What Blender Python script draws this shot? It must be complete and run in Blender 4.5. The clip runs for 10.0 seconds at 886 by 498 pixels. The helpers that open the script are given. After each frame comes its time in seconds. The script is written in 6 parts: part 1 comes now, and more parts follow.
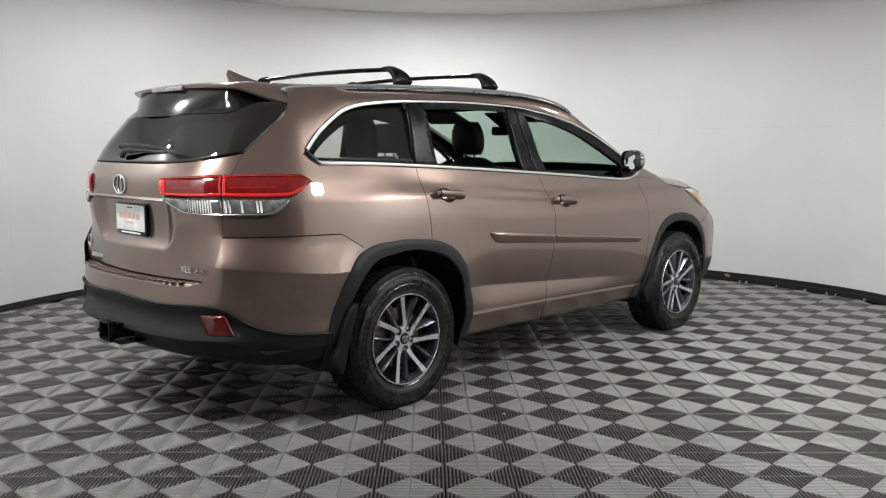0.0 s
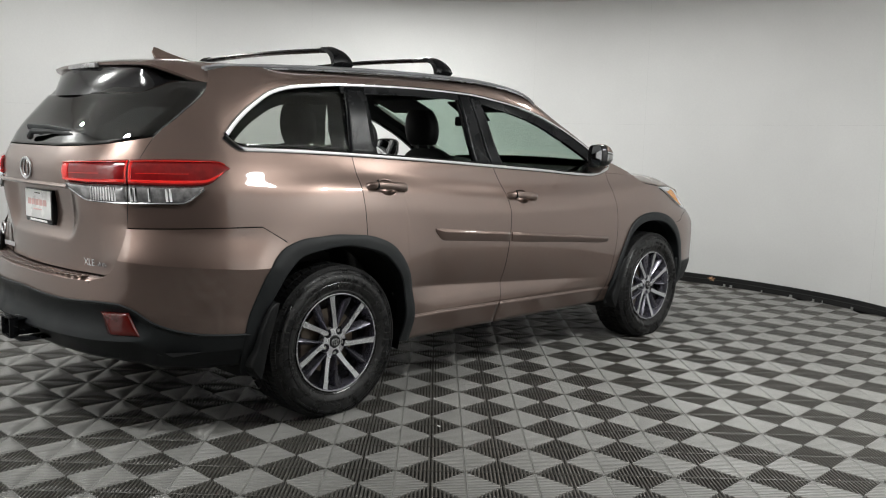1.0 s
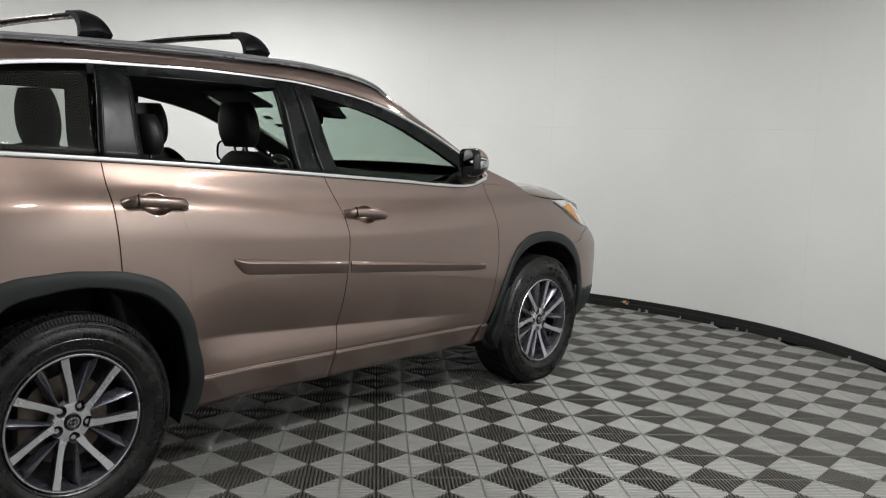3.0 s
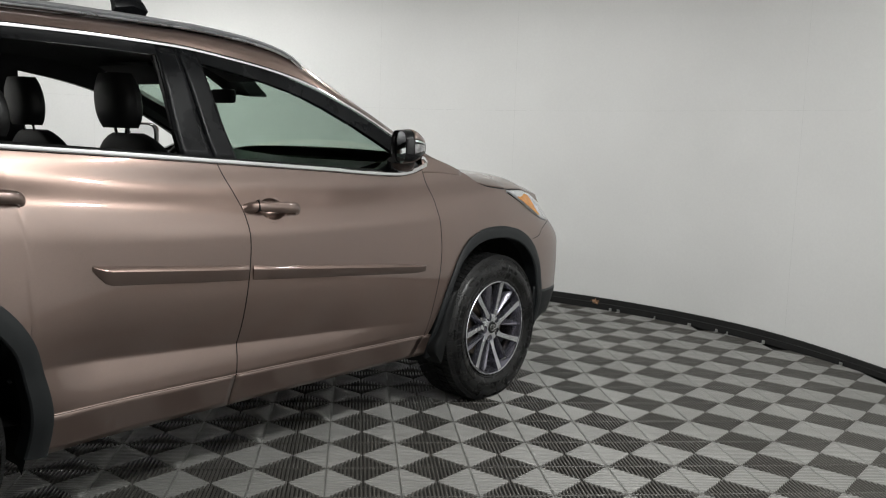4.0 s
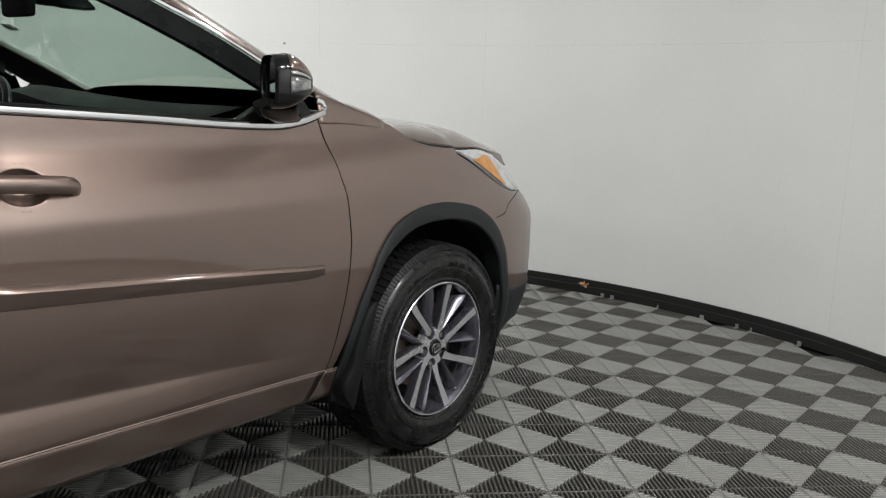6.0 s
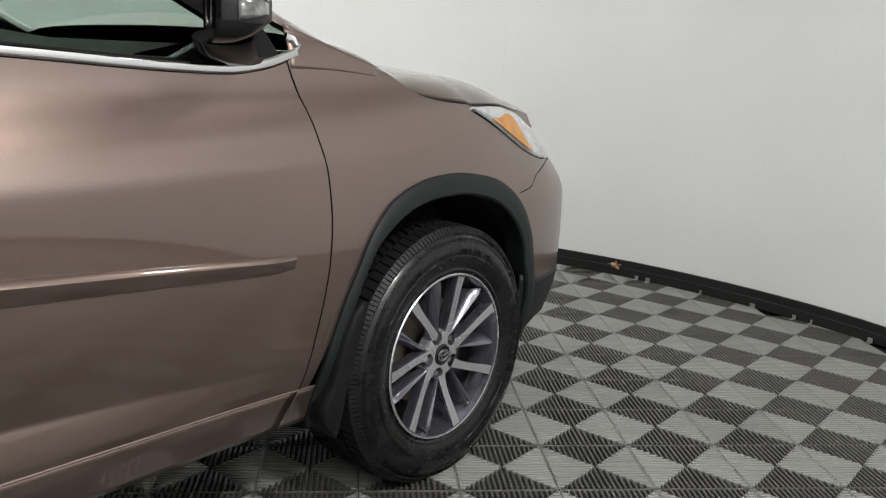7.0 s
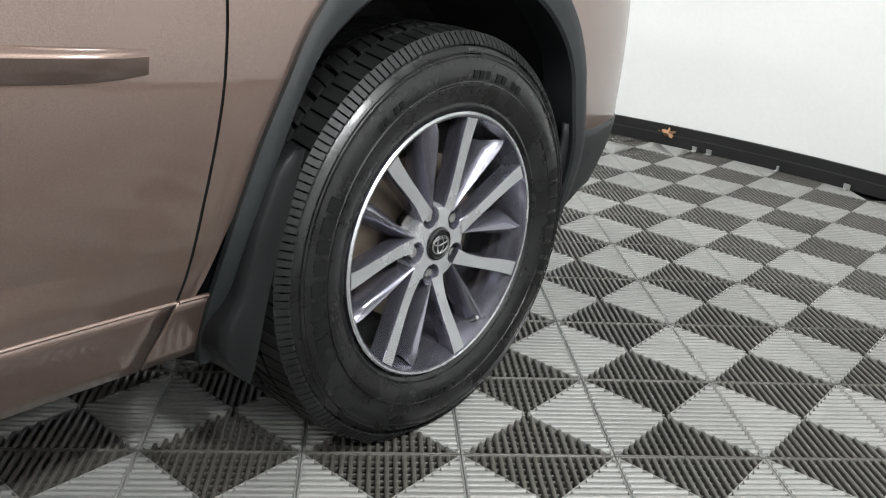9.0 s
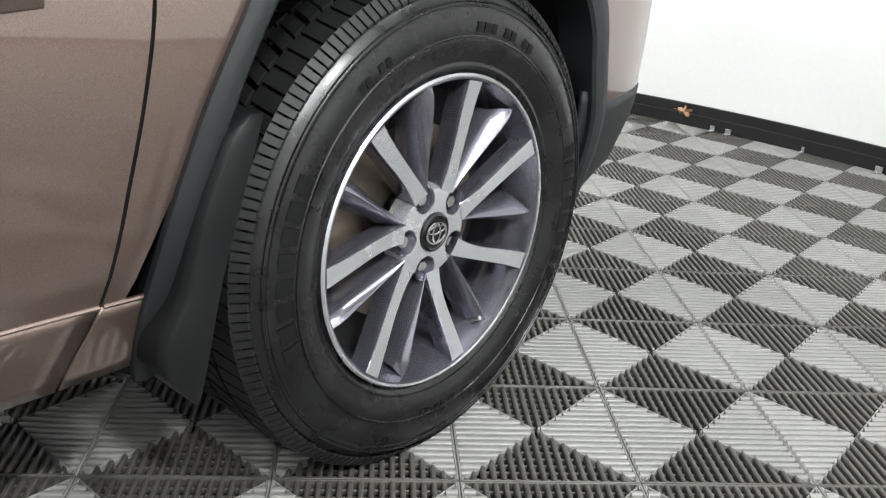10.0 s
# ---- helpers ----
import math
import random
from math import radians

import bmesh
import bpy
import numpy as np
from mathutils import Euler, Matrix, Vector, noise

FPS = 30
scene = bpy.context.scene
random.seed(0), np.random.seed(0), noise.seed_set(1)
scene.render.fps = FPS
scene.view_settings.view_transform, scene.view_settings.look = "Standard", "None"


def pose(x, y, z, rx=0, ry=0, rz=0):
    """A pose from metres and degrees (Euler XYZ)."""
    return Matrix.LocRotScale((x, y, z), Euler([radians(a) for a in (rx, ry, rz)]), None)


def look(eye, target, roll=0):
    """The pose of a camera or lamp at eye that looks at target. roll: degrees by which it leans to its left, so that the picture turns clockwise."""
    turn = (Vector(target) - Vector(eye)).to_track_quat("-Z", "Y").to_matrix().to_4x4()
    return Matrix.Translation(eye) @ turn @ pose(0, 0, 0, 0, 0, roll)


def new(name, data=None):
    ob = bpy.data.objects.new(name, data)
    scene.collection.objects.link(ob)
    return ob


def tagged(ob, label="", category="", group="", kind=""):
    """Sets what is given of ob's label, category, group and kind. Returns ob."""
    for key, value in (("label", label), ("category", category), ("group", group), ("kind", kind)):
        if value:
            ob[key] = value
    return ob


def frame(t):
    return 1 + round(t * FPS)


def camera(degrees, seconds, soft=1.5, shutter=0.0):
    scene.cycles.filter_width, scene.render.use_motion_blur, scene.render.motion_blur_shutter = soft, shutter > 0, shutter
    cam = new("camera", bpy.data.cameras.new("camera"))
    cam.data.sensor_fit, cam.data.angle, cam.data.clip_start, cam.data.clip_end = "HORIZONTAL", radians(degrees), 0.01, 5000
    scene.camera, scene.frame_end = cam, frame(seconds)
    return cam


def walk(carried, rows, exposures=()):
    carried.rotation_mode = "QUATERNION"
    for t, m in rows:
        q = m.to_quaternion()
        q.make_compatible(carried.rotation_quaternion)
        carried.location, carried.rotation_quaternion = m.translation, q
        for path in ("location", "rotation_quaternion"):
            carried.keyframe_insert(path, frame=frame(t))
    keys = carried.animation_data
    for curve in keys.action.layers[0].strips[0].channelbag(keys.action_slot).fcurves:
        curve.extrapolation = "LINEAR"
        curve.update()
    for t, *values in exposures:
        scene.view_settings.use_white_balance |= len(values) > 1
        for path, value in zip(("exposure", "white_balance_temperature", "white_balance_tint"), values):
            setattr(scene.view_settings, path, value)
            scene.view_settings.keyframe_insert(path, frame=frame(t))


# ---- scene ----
# the camera and its walk: seconds, eye, yaw, pitch and roll in degrees
cam = camera(54.10, 10.0, 1.1)
ROWS = [
    (0.0, 4.167, -4.435, 1.354, 44.24, -6.75, 0.34),
    (0.5, 4.198, -4.175, 1.347, 45.25, -7.02, 1.14),
    (1.0, 4.171, -3.940, 1.335, 44.76, -7.15, 1.60),
    (1.5, 4.081, -3.671, 1.358, 44.95, -6.50, 2.16),
    (2.0, 3.999, -3.416, 1.347, 41.61, -5.94, 1.70),
    (2.5, 3.900, -3.083, 1.340, 42.90, -6.34, 1.35),
    (3.0, 3.748, -2.759, 1.335, 40.74, -6.68, 2.06),
    (4.5, 3.325, -1.811, 1.297, 39.31, -7.61, 1.76),
    (5.0, 3.153, -1.511, 1.297, 40.00, -8.35, 1.44),
    (5.5, 2.976, -1.192, 1.278, 38.55, -9.17, 1.66),
    (7.0, 2.410, -0.410, 1.193, 39.58, -12.75, 2.37),
    (7.5, 2.252, -0.170, 1.115, 39.19, -13.90, 2.48),
    (8.0, 2.121, -0.003, 1.036, 38.74, -18.54, 2.66),
    (8.5, 1.983, 0.167, 0.963, 39.95, -19.93, 2.96),
    (9.0, 1.868, 0.296, 0.894, 40.12, -20.68, 3.65),
    (9.5, 1.774, 0.402, 0.840, 39.73, -21.16, 3.76),
    (10.0, 1.722, 0.479, 0.816, 40.12, -21.80, 3.93),
]
EXPOSURES = [(0.0, 0.08, 6500, 10), (0.5, -0.03, 6500, 10), (1.5, -0.07, 6500, 10), (3.0, -0.09, 6500, 10), (5.0, -0.20, 6500, 10), (7.0, 0.06, 6500, 10), (7.5, 0.22, 6500, 10), (8.0, 0.68, 6420, 10), (8.5, 0.86, 6350, 9.5), (9.0, 0.92, 6320, 9.5), (9.5, 0.94, 6320, 9.5), (10.0, 1.13, 6320, 9.5)]
walk(cam, [(t, pose(x, y, z, 0, 0, yaw) @ pose(0, 0, 0, 90 + pitch) @ pose(0, 0, 0, 0, 0, roll)) for t, x, y, z, yaw, pitch, roll in ROWS], EXPOSURES)
# ---- world, lights ----
world = bpy.data.worlds.new("world")
scene.world = world
world.use_nodes = True
world.node_tree.nodes["Background"].inputs[0].default_value = (0.9, 0.95, 1.0, 1)
world.node_tree.nodes["Background"].inputs[1].default_value = 0.02

CX, CY, RAD, CEIL = 0.252, -0.044, 3.98, 2.81      # the round booth: centre, radius, ceiling
# mouth set narrow: the added unseen wall brightens reflections in the paint
OPEN_A, OPEN_B = radians(-76), radians(-26)      # its mouth, behind the camera


def lamp(x, y, z, size, watts, target, colour=(0.975, 0.99, 0.968)):
    data = bpy.data.lights.new("ceiling_lamp", "AREA")
    data.shape, data.size, data.energy, data.color = "DISK", size, watts, colour
    ob = new("ceiling_lamp", data)
    ob.matrix_world = look((x, y, z), target)
    return ob


# downlights in the booth's ceiling: place, width and watts
# three follow paint highlights; the rest are added to light walls and floor
DOWNLIGHTS = [(3.25, 0.05, 0.26, 44), (3.25, 0.91, 0.26, 40), (1.76, 2.15, 0.26, 8), (-0.06, 2.47, 0.26, 12), (-1.66, 1.55, 0.26, 50),
              (-2.38, -0.43, 0.26, 20), (-1.37, -3.26, 0.14, 38), (0.99, -3.49, 0.26, 42), (2.90, -1.10, 0.26, 12)]
for x, y, wide, watts in DOWNLIGHTS:
    lamp(x, y, CEIL - 0.02, wide, watts, (x, y, 0))


# ---- materials ----
def nodes_of(name):
    m = bpy.data.materials.new(name)
    m.use_nodes = True
    t = m.node_tree
    return m, t, t.nodes["Principled BSDF"]


def coords(t, scale, kind="Object"):
    tc, mp = t.nodes.new("ShaderNodeTexCoord"), t.nodes.new("ShaderNodeMapping")
    s = scale if isinstance(scale, tuple) else (scale,) * 3
    mp.inputs["Scale"].default_value = s
    t.links.new(tc.outputs[kind], mp.inputs["Vector"])
    return mp.outputs["Vector"]


def noise_node(t, vec, scale, detail=4, rough=0.6):
    n = t.nodes.new("ShaderNodeTexNoise")
    n.inputs["Scale"].default_value, n.inputs["Detail"].default_value, n.inputs["Roughness"].default_value = scale, detail, rough
    t.links.new(vec, n.inputs["Vector"])
    return n.outputs["Fac"]


def ramp(t, fac, stops):
    r = t.nodes.new("ShaderNodeValToRGB")
    for k, (p, c) in enumerate(stops):
        e = r.color_ramp.elements[k] if k < 2 else r.color_ramp.elements.new(p)
        e.position, e.color = p, (*c, 1) if len(c) == 3 else c
    t.links.new(fac, r.inputs["Fac"])
    return r.outputs["Color"]


def grey(v):
    return (v, v, v)


def bump(t, bsdf, height, strength, distance=0.002):
    b = t.nodes.new("ShaderNodeBump")
    b.inputs["Strength"].default_value, b.inputs["Distance"].default_value = strength, distance
    t.links.new(height, b.inputs["Height"])
    t.links.new(b.outputs["Normal"], bsdf.inputs["Normal"])


def surface(name, colour, rough, metal=0.0, vary=0.12, scale=6.0, grain=300.0, relief=0.0, rough_vary=0.1, coat=0.0, spec=0.5, fleck=0.35):
    """A surface whose colour and gloss wander at two scales, with fine relief."""
    m, t, p = nodes_of(name)
    v = coords(t, 1.0)
    big, fine = noise_node(t, v, scale), noise_node(t, v, grain, 2)
    mix = t.nodes.new("ShaderNodeMath")
    mix.operation = "MULTIPLY_ADD"
    mix.inputs[1].default_value = fleck
    t.links.new(fine, mix.inputs[0])
    half = t.nodes.new("ShaderNodeMath")
    half.operation = "MULTIPLY"
    half.inputs[1].default_value = 1 - fleck
    t.links.new(big, half.inputs[0])
    t.links.new(half.outputs[0], mix.inputs[2])
    lo, hi = tuple(c * (1 - vary) for c in colour), tuple(min(1, c * (1 + vary)) for c in colour)
    t.links.new(ramp(t, mix.outputs[0], [(0.35, lo), (0.65, hi)]), p.inputs["Base Color"])
    t.links.new(ramp(t, mix.outputs[0], [(0.3, grey(max(0.02, rough - rough_vary))), (0.7, grey(min(1, rough + rough_vary)))]), p.inputs["Roughness"])
    p.inputs["Metallic"].default_value = metal
    p.inputs["Coat Weight"].default_value, p.inputs["Coat Roughness"].default_value = coat, 0.04
    p.inputs["Specular IOR Level"].default_value = spec
    if relief:
        bump(t, p, fine, relief)
    return m


def car_paint():
    m, t, p = nodes_of("brown_metallic_paint")
    v = coords(t, 1.0)
    flake = noise_node(t, v, 900, 1)
    soft = noise_node(t, v, 3.0, 2)
    t.links.new(ramp(t, flake, [(0.3, (0.200, 0.142, 0.120)), (0.7, (0.284, 0.202, 0.171))]), p.inputs["Base Color"])
    t.links.new(ramp(t, soft, [(0.3, grey(0.29)), (0.7, grey(0.34))]), p.inputs["Roughness"])
    p.inputs["Metallic"].default_value = 0.8
    p.inputs["Coat Weight"].default_value, p.inputs["Coat Roughness"].default_value, p.inputs["Coat IOR"].default_value = 1.0, 0.03, 1.65
    bump(t, p, noise_node(t, v, 220, 2), 0.02, 0.001)
    return m


def glass(name, tint, rough=0.0, ior=1.45):
    m, t, p = nodes_of(name)
    p.inputs["Base Color"].default_value = (*tint, 1)
    p.inputs["Transmission Weight"].default_value, p.inputs["Roughness"].default_value, p.inputs["IOR"].default_value = 1.0, rough, ior
    v = coords(t, 1.0)
    bump(t, p, noise_node(t, v, 2.0, 1), 0.01, 0.001)
    return m


PAINT = car_paint()
TRIM = surface("grey_black_textured_plastic", (0.0140, 0.0162, 0.0176), 0.5, spec=0.32, vary=0.2, grain=900, relief=0.25, fleck=0.08)
GLOSS = surface("gloss_black_plastic", (0.008, 0.008, 0.009), 0.12, vary=0.1, rough_vary=0.04, fleck=0.08)
SATIN = surface("satin_black_film", (0.0065, 0.007, 0.008), 0.26, vary=0.15, spec=0.16, fleck=0.08)
DARK = surface("dark_underbody", (0.006, 0.006, 0.006), 0.8, vary=0.3, relief=0.3)
FLAP = surface("smooth_black_plastic", (0.0085, 0.0092, 0.0098), 0.42, spec=0.3, vary=0.2, grain=900, relief=0.1, fleck=0.08)
RUBBER = surface("tyre_rubber", (0.0075, 0.0075, 0.0079), 0.27, spec=0.5, vary=0.25, scale=14, grain=700, relief=0.05, rough_vary=0.16, fleck=0.08)
TREAD = surface("tread_rubber", (0.0115, 0.0115, 0.0118), 0.5, vary=0.25, scale=14, grain=700, relief=0.05, rough_vary=0.1, spec=0.35, fleck=0.08)
LETTER = surface("raised_rubber", (0.0065, 0.0065, 0.007), 0.55, spec=0.2, vary=0.15, grain=700, fleck=0.08)
CHROME = surface("chrome_trim", (0.78, 0.78, 0.80), 0.12, 1.0, vary=0.05, rough_vary=0.05, fleck=0.08)
SATINCHROME = surface("satin_silver_trim", (0.55, 0.56, 0.58), 0.28, 1.0, vary=0.06, fleck=0.08)
MACHINED = surface("machined_alloy", (0.69, 0.70, 0.725), 0.26, 0.75, vary=0.06, grain=500, rough_vary=0.06, fleck=0.08)
ALLOY = surface("graphite_painted_alloy", (0.215, 0.21, 0.25), 0.22, 0.80, vary=0.1, coat=0.6, fleck=0.08)
RAIL = surface("silver_painted_rail", (0.33, 0.335, 0.35), 0.45, 0.25, vary=0.06, coat=0.2, fleck=0.08)
BRAKE = surface("brake_steel", (0.15, 0.122, 0.095), 0.5, 0.7, vary=0.3, scale=20, fleck=0.08)
LEATHER = surface("black_leather", (0.014, 0.014, 0.014), 0.45, vary=0.2, grain=250, relief=0.3)
CABIN = surface("dark_cabin_plastic", (0.008, 0.008, 0.0085), 0.75, spec=0.2, vary=0.15, grain=500, relief=0.2)
LINER = surface("charcoal_headliner", (0.045, 0.045, 0.047), 0.9, vary=0.15, grain=400, relief=0.2)
REDLENS = surface("red_lamp_lens", (0.20, 0.007, 0.008), 0.12, vary=0.2, scale=25, grain=120, coat=1.0, fleck=0.08)
REDBRIGHT = surface("bright_red_light_guide", (0.80, 0.022, 0.018), 0.1, vary=0.1, coat=1.0, fleck=0.08)
CLEARLENS = surface("clear_lamp_lens", (0.27, 0.265, 0.27), 0.14, 0.5, vary=0.45, scale=30, grain=90, coat=1.0, fleck=0.08)
HEADLENS = surface("clear_headlamp_lens", (0.62, 0.63, 0.64), 0.14, 0.25, vary=0.18, scale=25, grain=90, coat=1.0, fleck=0.08)
AMBER = surface("amber_reflector", (0.60, 0.225, 0.010), 0.15, vary=0.15, scale=30, grain=200, coat=1.0, fleck=0.08)
REFLEX = surface("red_reflex_lens", (0.10, 0.007, 0.005), 0.2, vary=0.25, grain=400, coat=1.0, fleck=0.08)
PLATE_W = surface("white_plate", (0.88, 0.88, 0.87), 0.3, vary=0.04, fleck=0.08)
PLATE_R = surface("faded_red_print", (0.68, 0.42, 0.40), 0.4, vary=0.05, fleck=0.08)
PLATE_K = surface("black_print", (0.02, 0.02, 0.02), 0.4, vary=0.05, fleck=0.08)
MIRROR = surface("mirror_glass", (0.85, 0.86, 0.87), 0.02, 1.0, vary=0.02, rough_vary=0.01, fleck=0.08)
PRIVACY = glass("grey_green_privacy_glass", (0.52, 0.56, 0.52))
REARGLASS = glass("dark_rear_glass", (0.05, 0.053, 0.056), ior=1.95)
CLEAR = glass("green_tinted_windscreen", (0.52, 0.66, 0.58))


def wall_paint():
    m, t, p = nodes_of("white_painted_wall")
    v = coords(t, 1.0)
    a, b = noise_node(t, v, 0.7, 3), noise_node(t, v, 60, 3)
    mx = t.nodes.new("ShaderNodeMix")
    mx.data_type, mx.blend_type = "RGBA", "MULTIPLY"
    mx.inputs["Factor"].default_value = 1.0
    t.links.new(ramp(t, a, [(0.3, (0.76, 0.758, 0.75)), (0.7, (0.82, 0.818, 0.81))]), mx.inputs["A"])
    t.links.new(ramp(t, b, [(0.3, grey(0.97)), (0.7, grey(1.0))]), mx.inputs["B"])
    t.links.new(mx.outputs["Result"], p.inputs["Base Color"])
    p.inputs["Roughness"].default_value = 0.55
    bump(t, p, b, 0.06, 0.001)
    return m


def tile_plastic(name, lo, hi):
    m, t, p = nodes_of(name)
    oi = t.nodes.new("ShaderNodeObjectInfo")
    v = coords(t, 1.0)
    a, b = noise_node(t, v, 9, 4), noise_node(t, v, 260, 2)
    mx = t.nodes.new("ShaderNodeMix")
    mx.data_type, mx.blend_type = "RGBA", "MULTIPLY"
    mx.inputs["Factor"].default_value = 1.0
    t.links.new(ramp(t, oi.outputs["Random"], [(0.0, lo), (1.0, hi)]), mx.inputs["A"])
    t.links.new(ramp(t, a, [(0.3, grey(0.85)), (0.7, grey(1.0))]), mx.inputs["B"])
    t.links.new(mx.outputs["Result"], p.inputs["Base Color"])
    t.links.new(ramp(t, b, [(0.3, grey(0.28)), (0.7, grey(0.4))]), p.inputs["Roughness"])
    bump(t, p, b, 0.1, 0.0005)
    return m


WALL = wall_paint()
CEILING = surface("grey_white_ceiling", (0.74, 0.73, 0.715), 0.8, vary=0.05, scale=1.5)
# two tile tones, alternating between quarters with the direction of the ribs
TILE_LIGHT = tile_plastic("tile_plastic_lighter_tone", (0.245, 0.242, 0.230), (0.285, 0.281, 0.268))
TILE_DARK = tile_plastic("tile_plastic_darker_tone", (0.074, 0.070, 0.062), (0.090, 0.085, 0.076))
SUBFLOOR = surface("dark_subfloor", (0.012, 0.012, 0.012), 0.9, vary=0.3)
BASE = surface("black_vinyl_base", (0.006, 0.006, 0.006), 0.5, vary=0.3, relief=0.2)
METAL = surface("galvanised_clip", (0.45, 0.45, 0.44), 0.4, 0.9, vary=0.2)
LEAF = surface("dry_leaf", (0.40, 0.225, 0.125), 0.7, vary=0.3, scale=40)
JOINT = surface("joint_filler", (0.70, 0.70, 0.69), 0.7, vary=0.1)
OUTER = surface("grey_room_wall", (0.30, 0.30, 0.29), 0.7, vary=0.08)


# ---- mesh helpers ----
def smooth(me, angle=None):
    me.polygons.foreach_set("use_smooth", [True] * len(me.polygons))
    if angle:
        me.set_sharp_from_angle(angle=radians(angle))


def part(name, bm, material, parent=None, label="", sharp=35):
    """Links a bmesh (or mesh) as one mesh object under a thing or a part."""
    if isinstance(bm, bmesh.types.BMesh):
        me = bpy.data.meshes.new(name)
        bm.to_mesh(me)
        bm.free()
    else:
        me = bm
    me.name = name
    for m in (material if isinstance(material, (list, tuple)) else [material]):
        me.materials.append(m)
    smooth(me, sharp)
    ob = new(name, me)
    ob.parent = parent
    if label:
        tagged(ob, label)
    return ob


def thing(name, label, category, loc=(0, 0, 0), group="", kind=""):
    ob = new(name)
    ob.empty_display_size = 0.1
    ob.location = loc
    return tagged(ob, label, category, group, kind)


def curve(xs, ys, flat=False):
    """A smooth curve through (x, y) knots; flat: level at both ends."""
    n = len(xs)
    d = [(ys[k + 1] - ys[k]) / (xs[k + 1] - xs[k]) for k in range(n - 1)]
    m = [d[0]] + [0.0 if d[k - 1] * d[k] <= 0 else 2 * d[k - 1] * d[k] / (d[k - 1] + d[k]) for k in range(1, n - 1)] + [d[-1]]
    if flat:
        m[0] = m[-1] = 0.0

    def at(x):
        if x <= xs[0]:
            return ys[0] + m[0] * (x - xs[0])
        if x >= xs[-1]:
            return ys[-1] + m[-1] * (x - xs[-1])
        k = 0
        while x > xs[k + 1]:
            k += 1
        h = xs[k + 1] - xs[k]
        s = (x - xs[k]) / h
        return ((1 + 2 * s) * (1 - s) ** 2 * ys[k] + s * (1 - s) ** 2 * h * m[k] + s * s * (3 - 2 * s) * ys[k + 1] + s * s * (s - 1) * h * m[k + 1])
    return at


def mixv(a, b, s):
    return a + (b - a) * s


def clamp(v, a=0.0, b=1.0):
    return max(a, min(b, v))


def ease(v):
    v = clamp(v)
    return v * v * (3 - 2 * v)


def grid(bm, rows, out=None, flip=False):
    """Quads over rows of points; out: a point that the faces turn away from."""
    vs = [[bm.verts.new(p) for p in r] for r in rows]
    faces = []
    for a, b in zip(vs, vs[1:]):
        for k in range(len(a) - 1):
            q = [a[k], a[k + 1], b[k + 1], b[k]]
            faces.append(bm.faces.new(q[::-1] if flip else q))
    if out is not None:
        bm.normal_update()
        s = sum((f.calc_center_median() - Vector(out)).dot(f.normal) * f.calc_area() for f in faces)
        if s < 0:
            for f in faces:
                f.normal_flip()
    return faces


def thick(ob, t=0.006, inner=None, rim=True):
    md = ob.modifiers.new("thickness", "SOLIDIFY")
    md.thickness, md.offset = t, -1
    md.use_rim = rim
    if inner:
        ob.data.materials.append(inner)
        md.material_offset = 1
    return ob


def box(bm, lo, hi, m=None, bevel=0.0):
    g = bmesh.ops.create_cube(bm, size=1.0)
    lo, hi = Vector(lo), Vector(hi)
    for v in g["verts"]:
        v.co = Vector([mixv(lo[k], hi[k], v.co[k] + 0.5) for k in range(3)])
    if bevel:
        es = list({e for v in g["verts"] for e in v.link_edges})
        r = bmesh.ops.bevel(bm, geom=es, offset=bevel, segments=2, affect="EDGES", profile=0.5)
        vs = {v for f in r["faces"] for v in f.verts} | {v for v in g["verts"] if v.is_valid}
    else:
        vs = set(g["verts"])
    if m is not None:
        for v in vs:
            v.co = m @ v.co
    return vs


def tube(bm, pts, radius, n=10, flat=None, closed=False, up=(0, 0, 1)):
    """A bar along points; flat (w, h) gives an oval section."""
    pts = [Vector(p) for p in pts]
    rings, count = [], len(pts)
    for k, p in enumerate(pts):
        a = pts[(k - 1) % count] if closed else pts[max(0, k - 1)]
        b = pts[(k + 1) % count] if closed else pts[min(count - 1, k + 1)]
        d = (b - a).normalized()
        side = d.cross(Vector(up))
        side = side.normalized() if side.length > 1e-4 else Vector((1, 0, 0))
        top = side.cross(d).normalized()
        w, h = flat if flat else (radius, radius)
        s = radius(k / (count - 1)) if callable(radius) else 1.0
        rings.append([bm.verts.new(p + (side * math.cos(q) * w + top * math.sin(q) * h) * s) for q in [2 * math.pi * j / n for j in range(n)]])
    m = count if closed else count - 1
    for k in range(m):
        a, b = rings[k], rings[(k + 1) % count]
        for j in range(n):
            bm.faces.new((a[j], a[(j + 1) % n], b[(j + 1) % n], b[j]))
    if not closed:
        bm.faces.new(rings[0][::-1])
        bm.faces.new(rings[-1])
    bmesh.ops.recalc_face_normals(bm, faces=bm.faces)


def lathe(bm, profile, n=64, axis=0, a0=0.0, a1=2 * math.pi):
    """Turns (offset along x, radius) round the x axis."""
    full = abs(a1 - a0 - 2 * math.pi) < 1e-6
    m = n if full else n + 1
    rings = []
    for x, r in profile:
        rings.append([bm.verts.new((x, r * math.cos(a0 + (a1 - a0) * k / n), r * math.sin(a0 + (a1 - a0) * k / n))) for k in range(m)])
    for a, b in zip(rings, rings[1:]):
        for k in range(m if full else m - 1):
            bm.faces.new((a[k], a[(k + 1) % m], b[(k + 1) % m], b[k]))
    return rings


# ---- the setting ----
TILE_SIZE, TILE_TURN, TILE_X, TILE_Y = 0.2835, 45.27, 1.0504, 1.7514


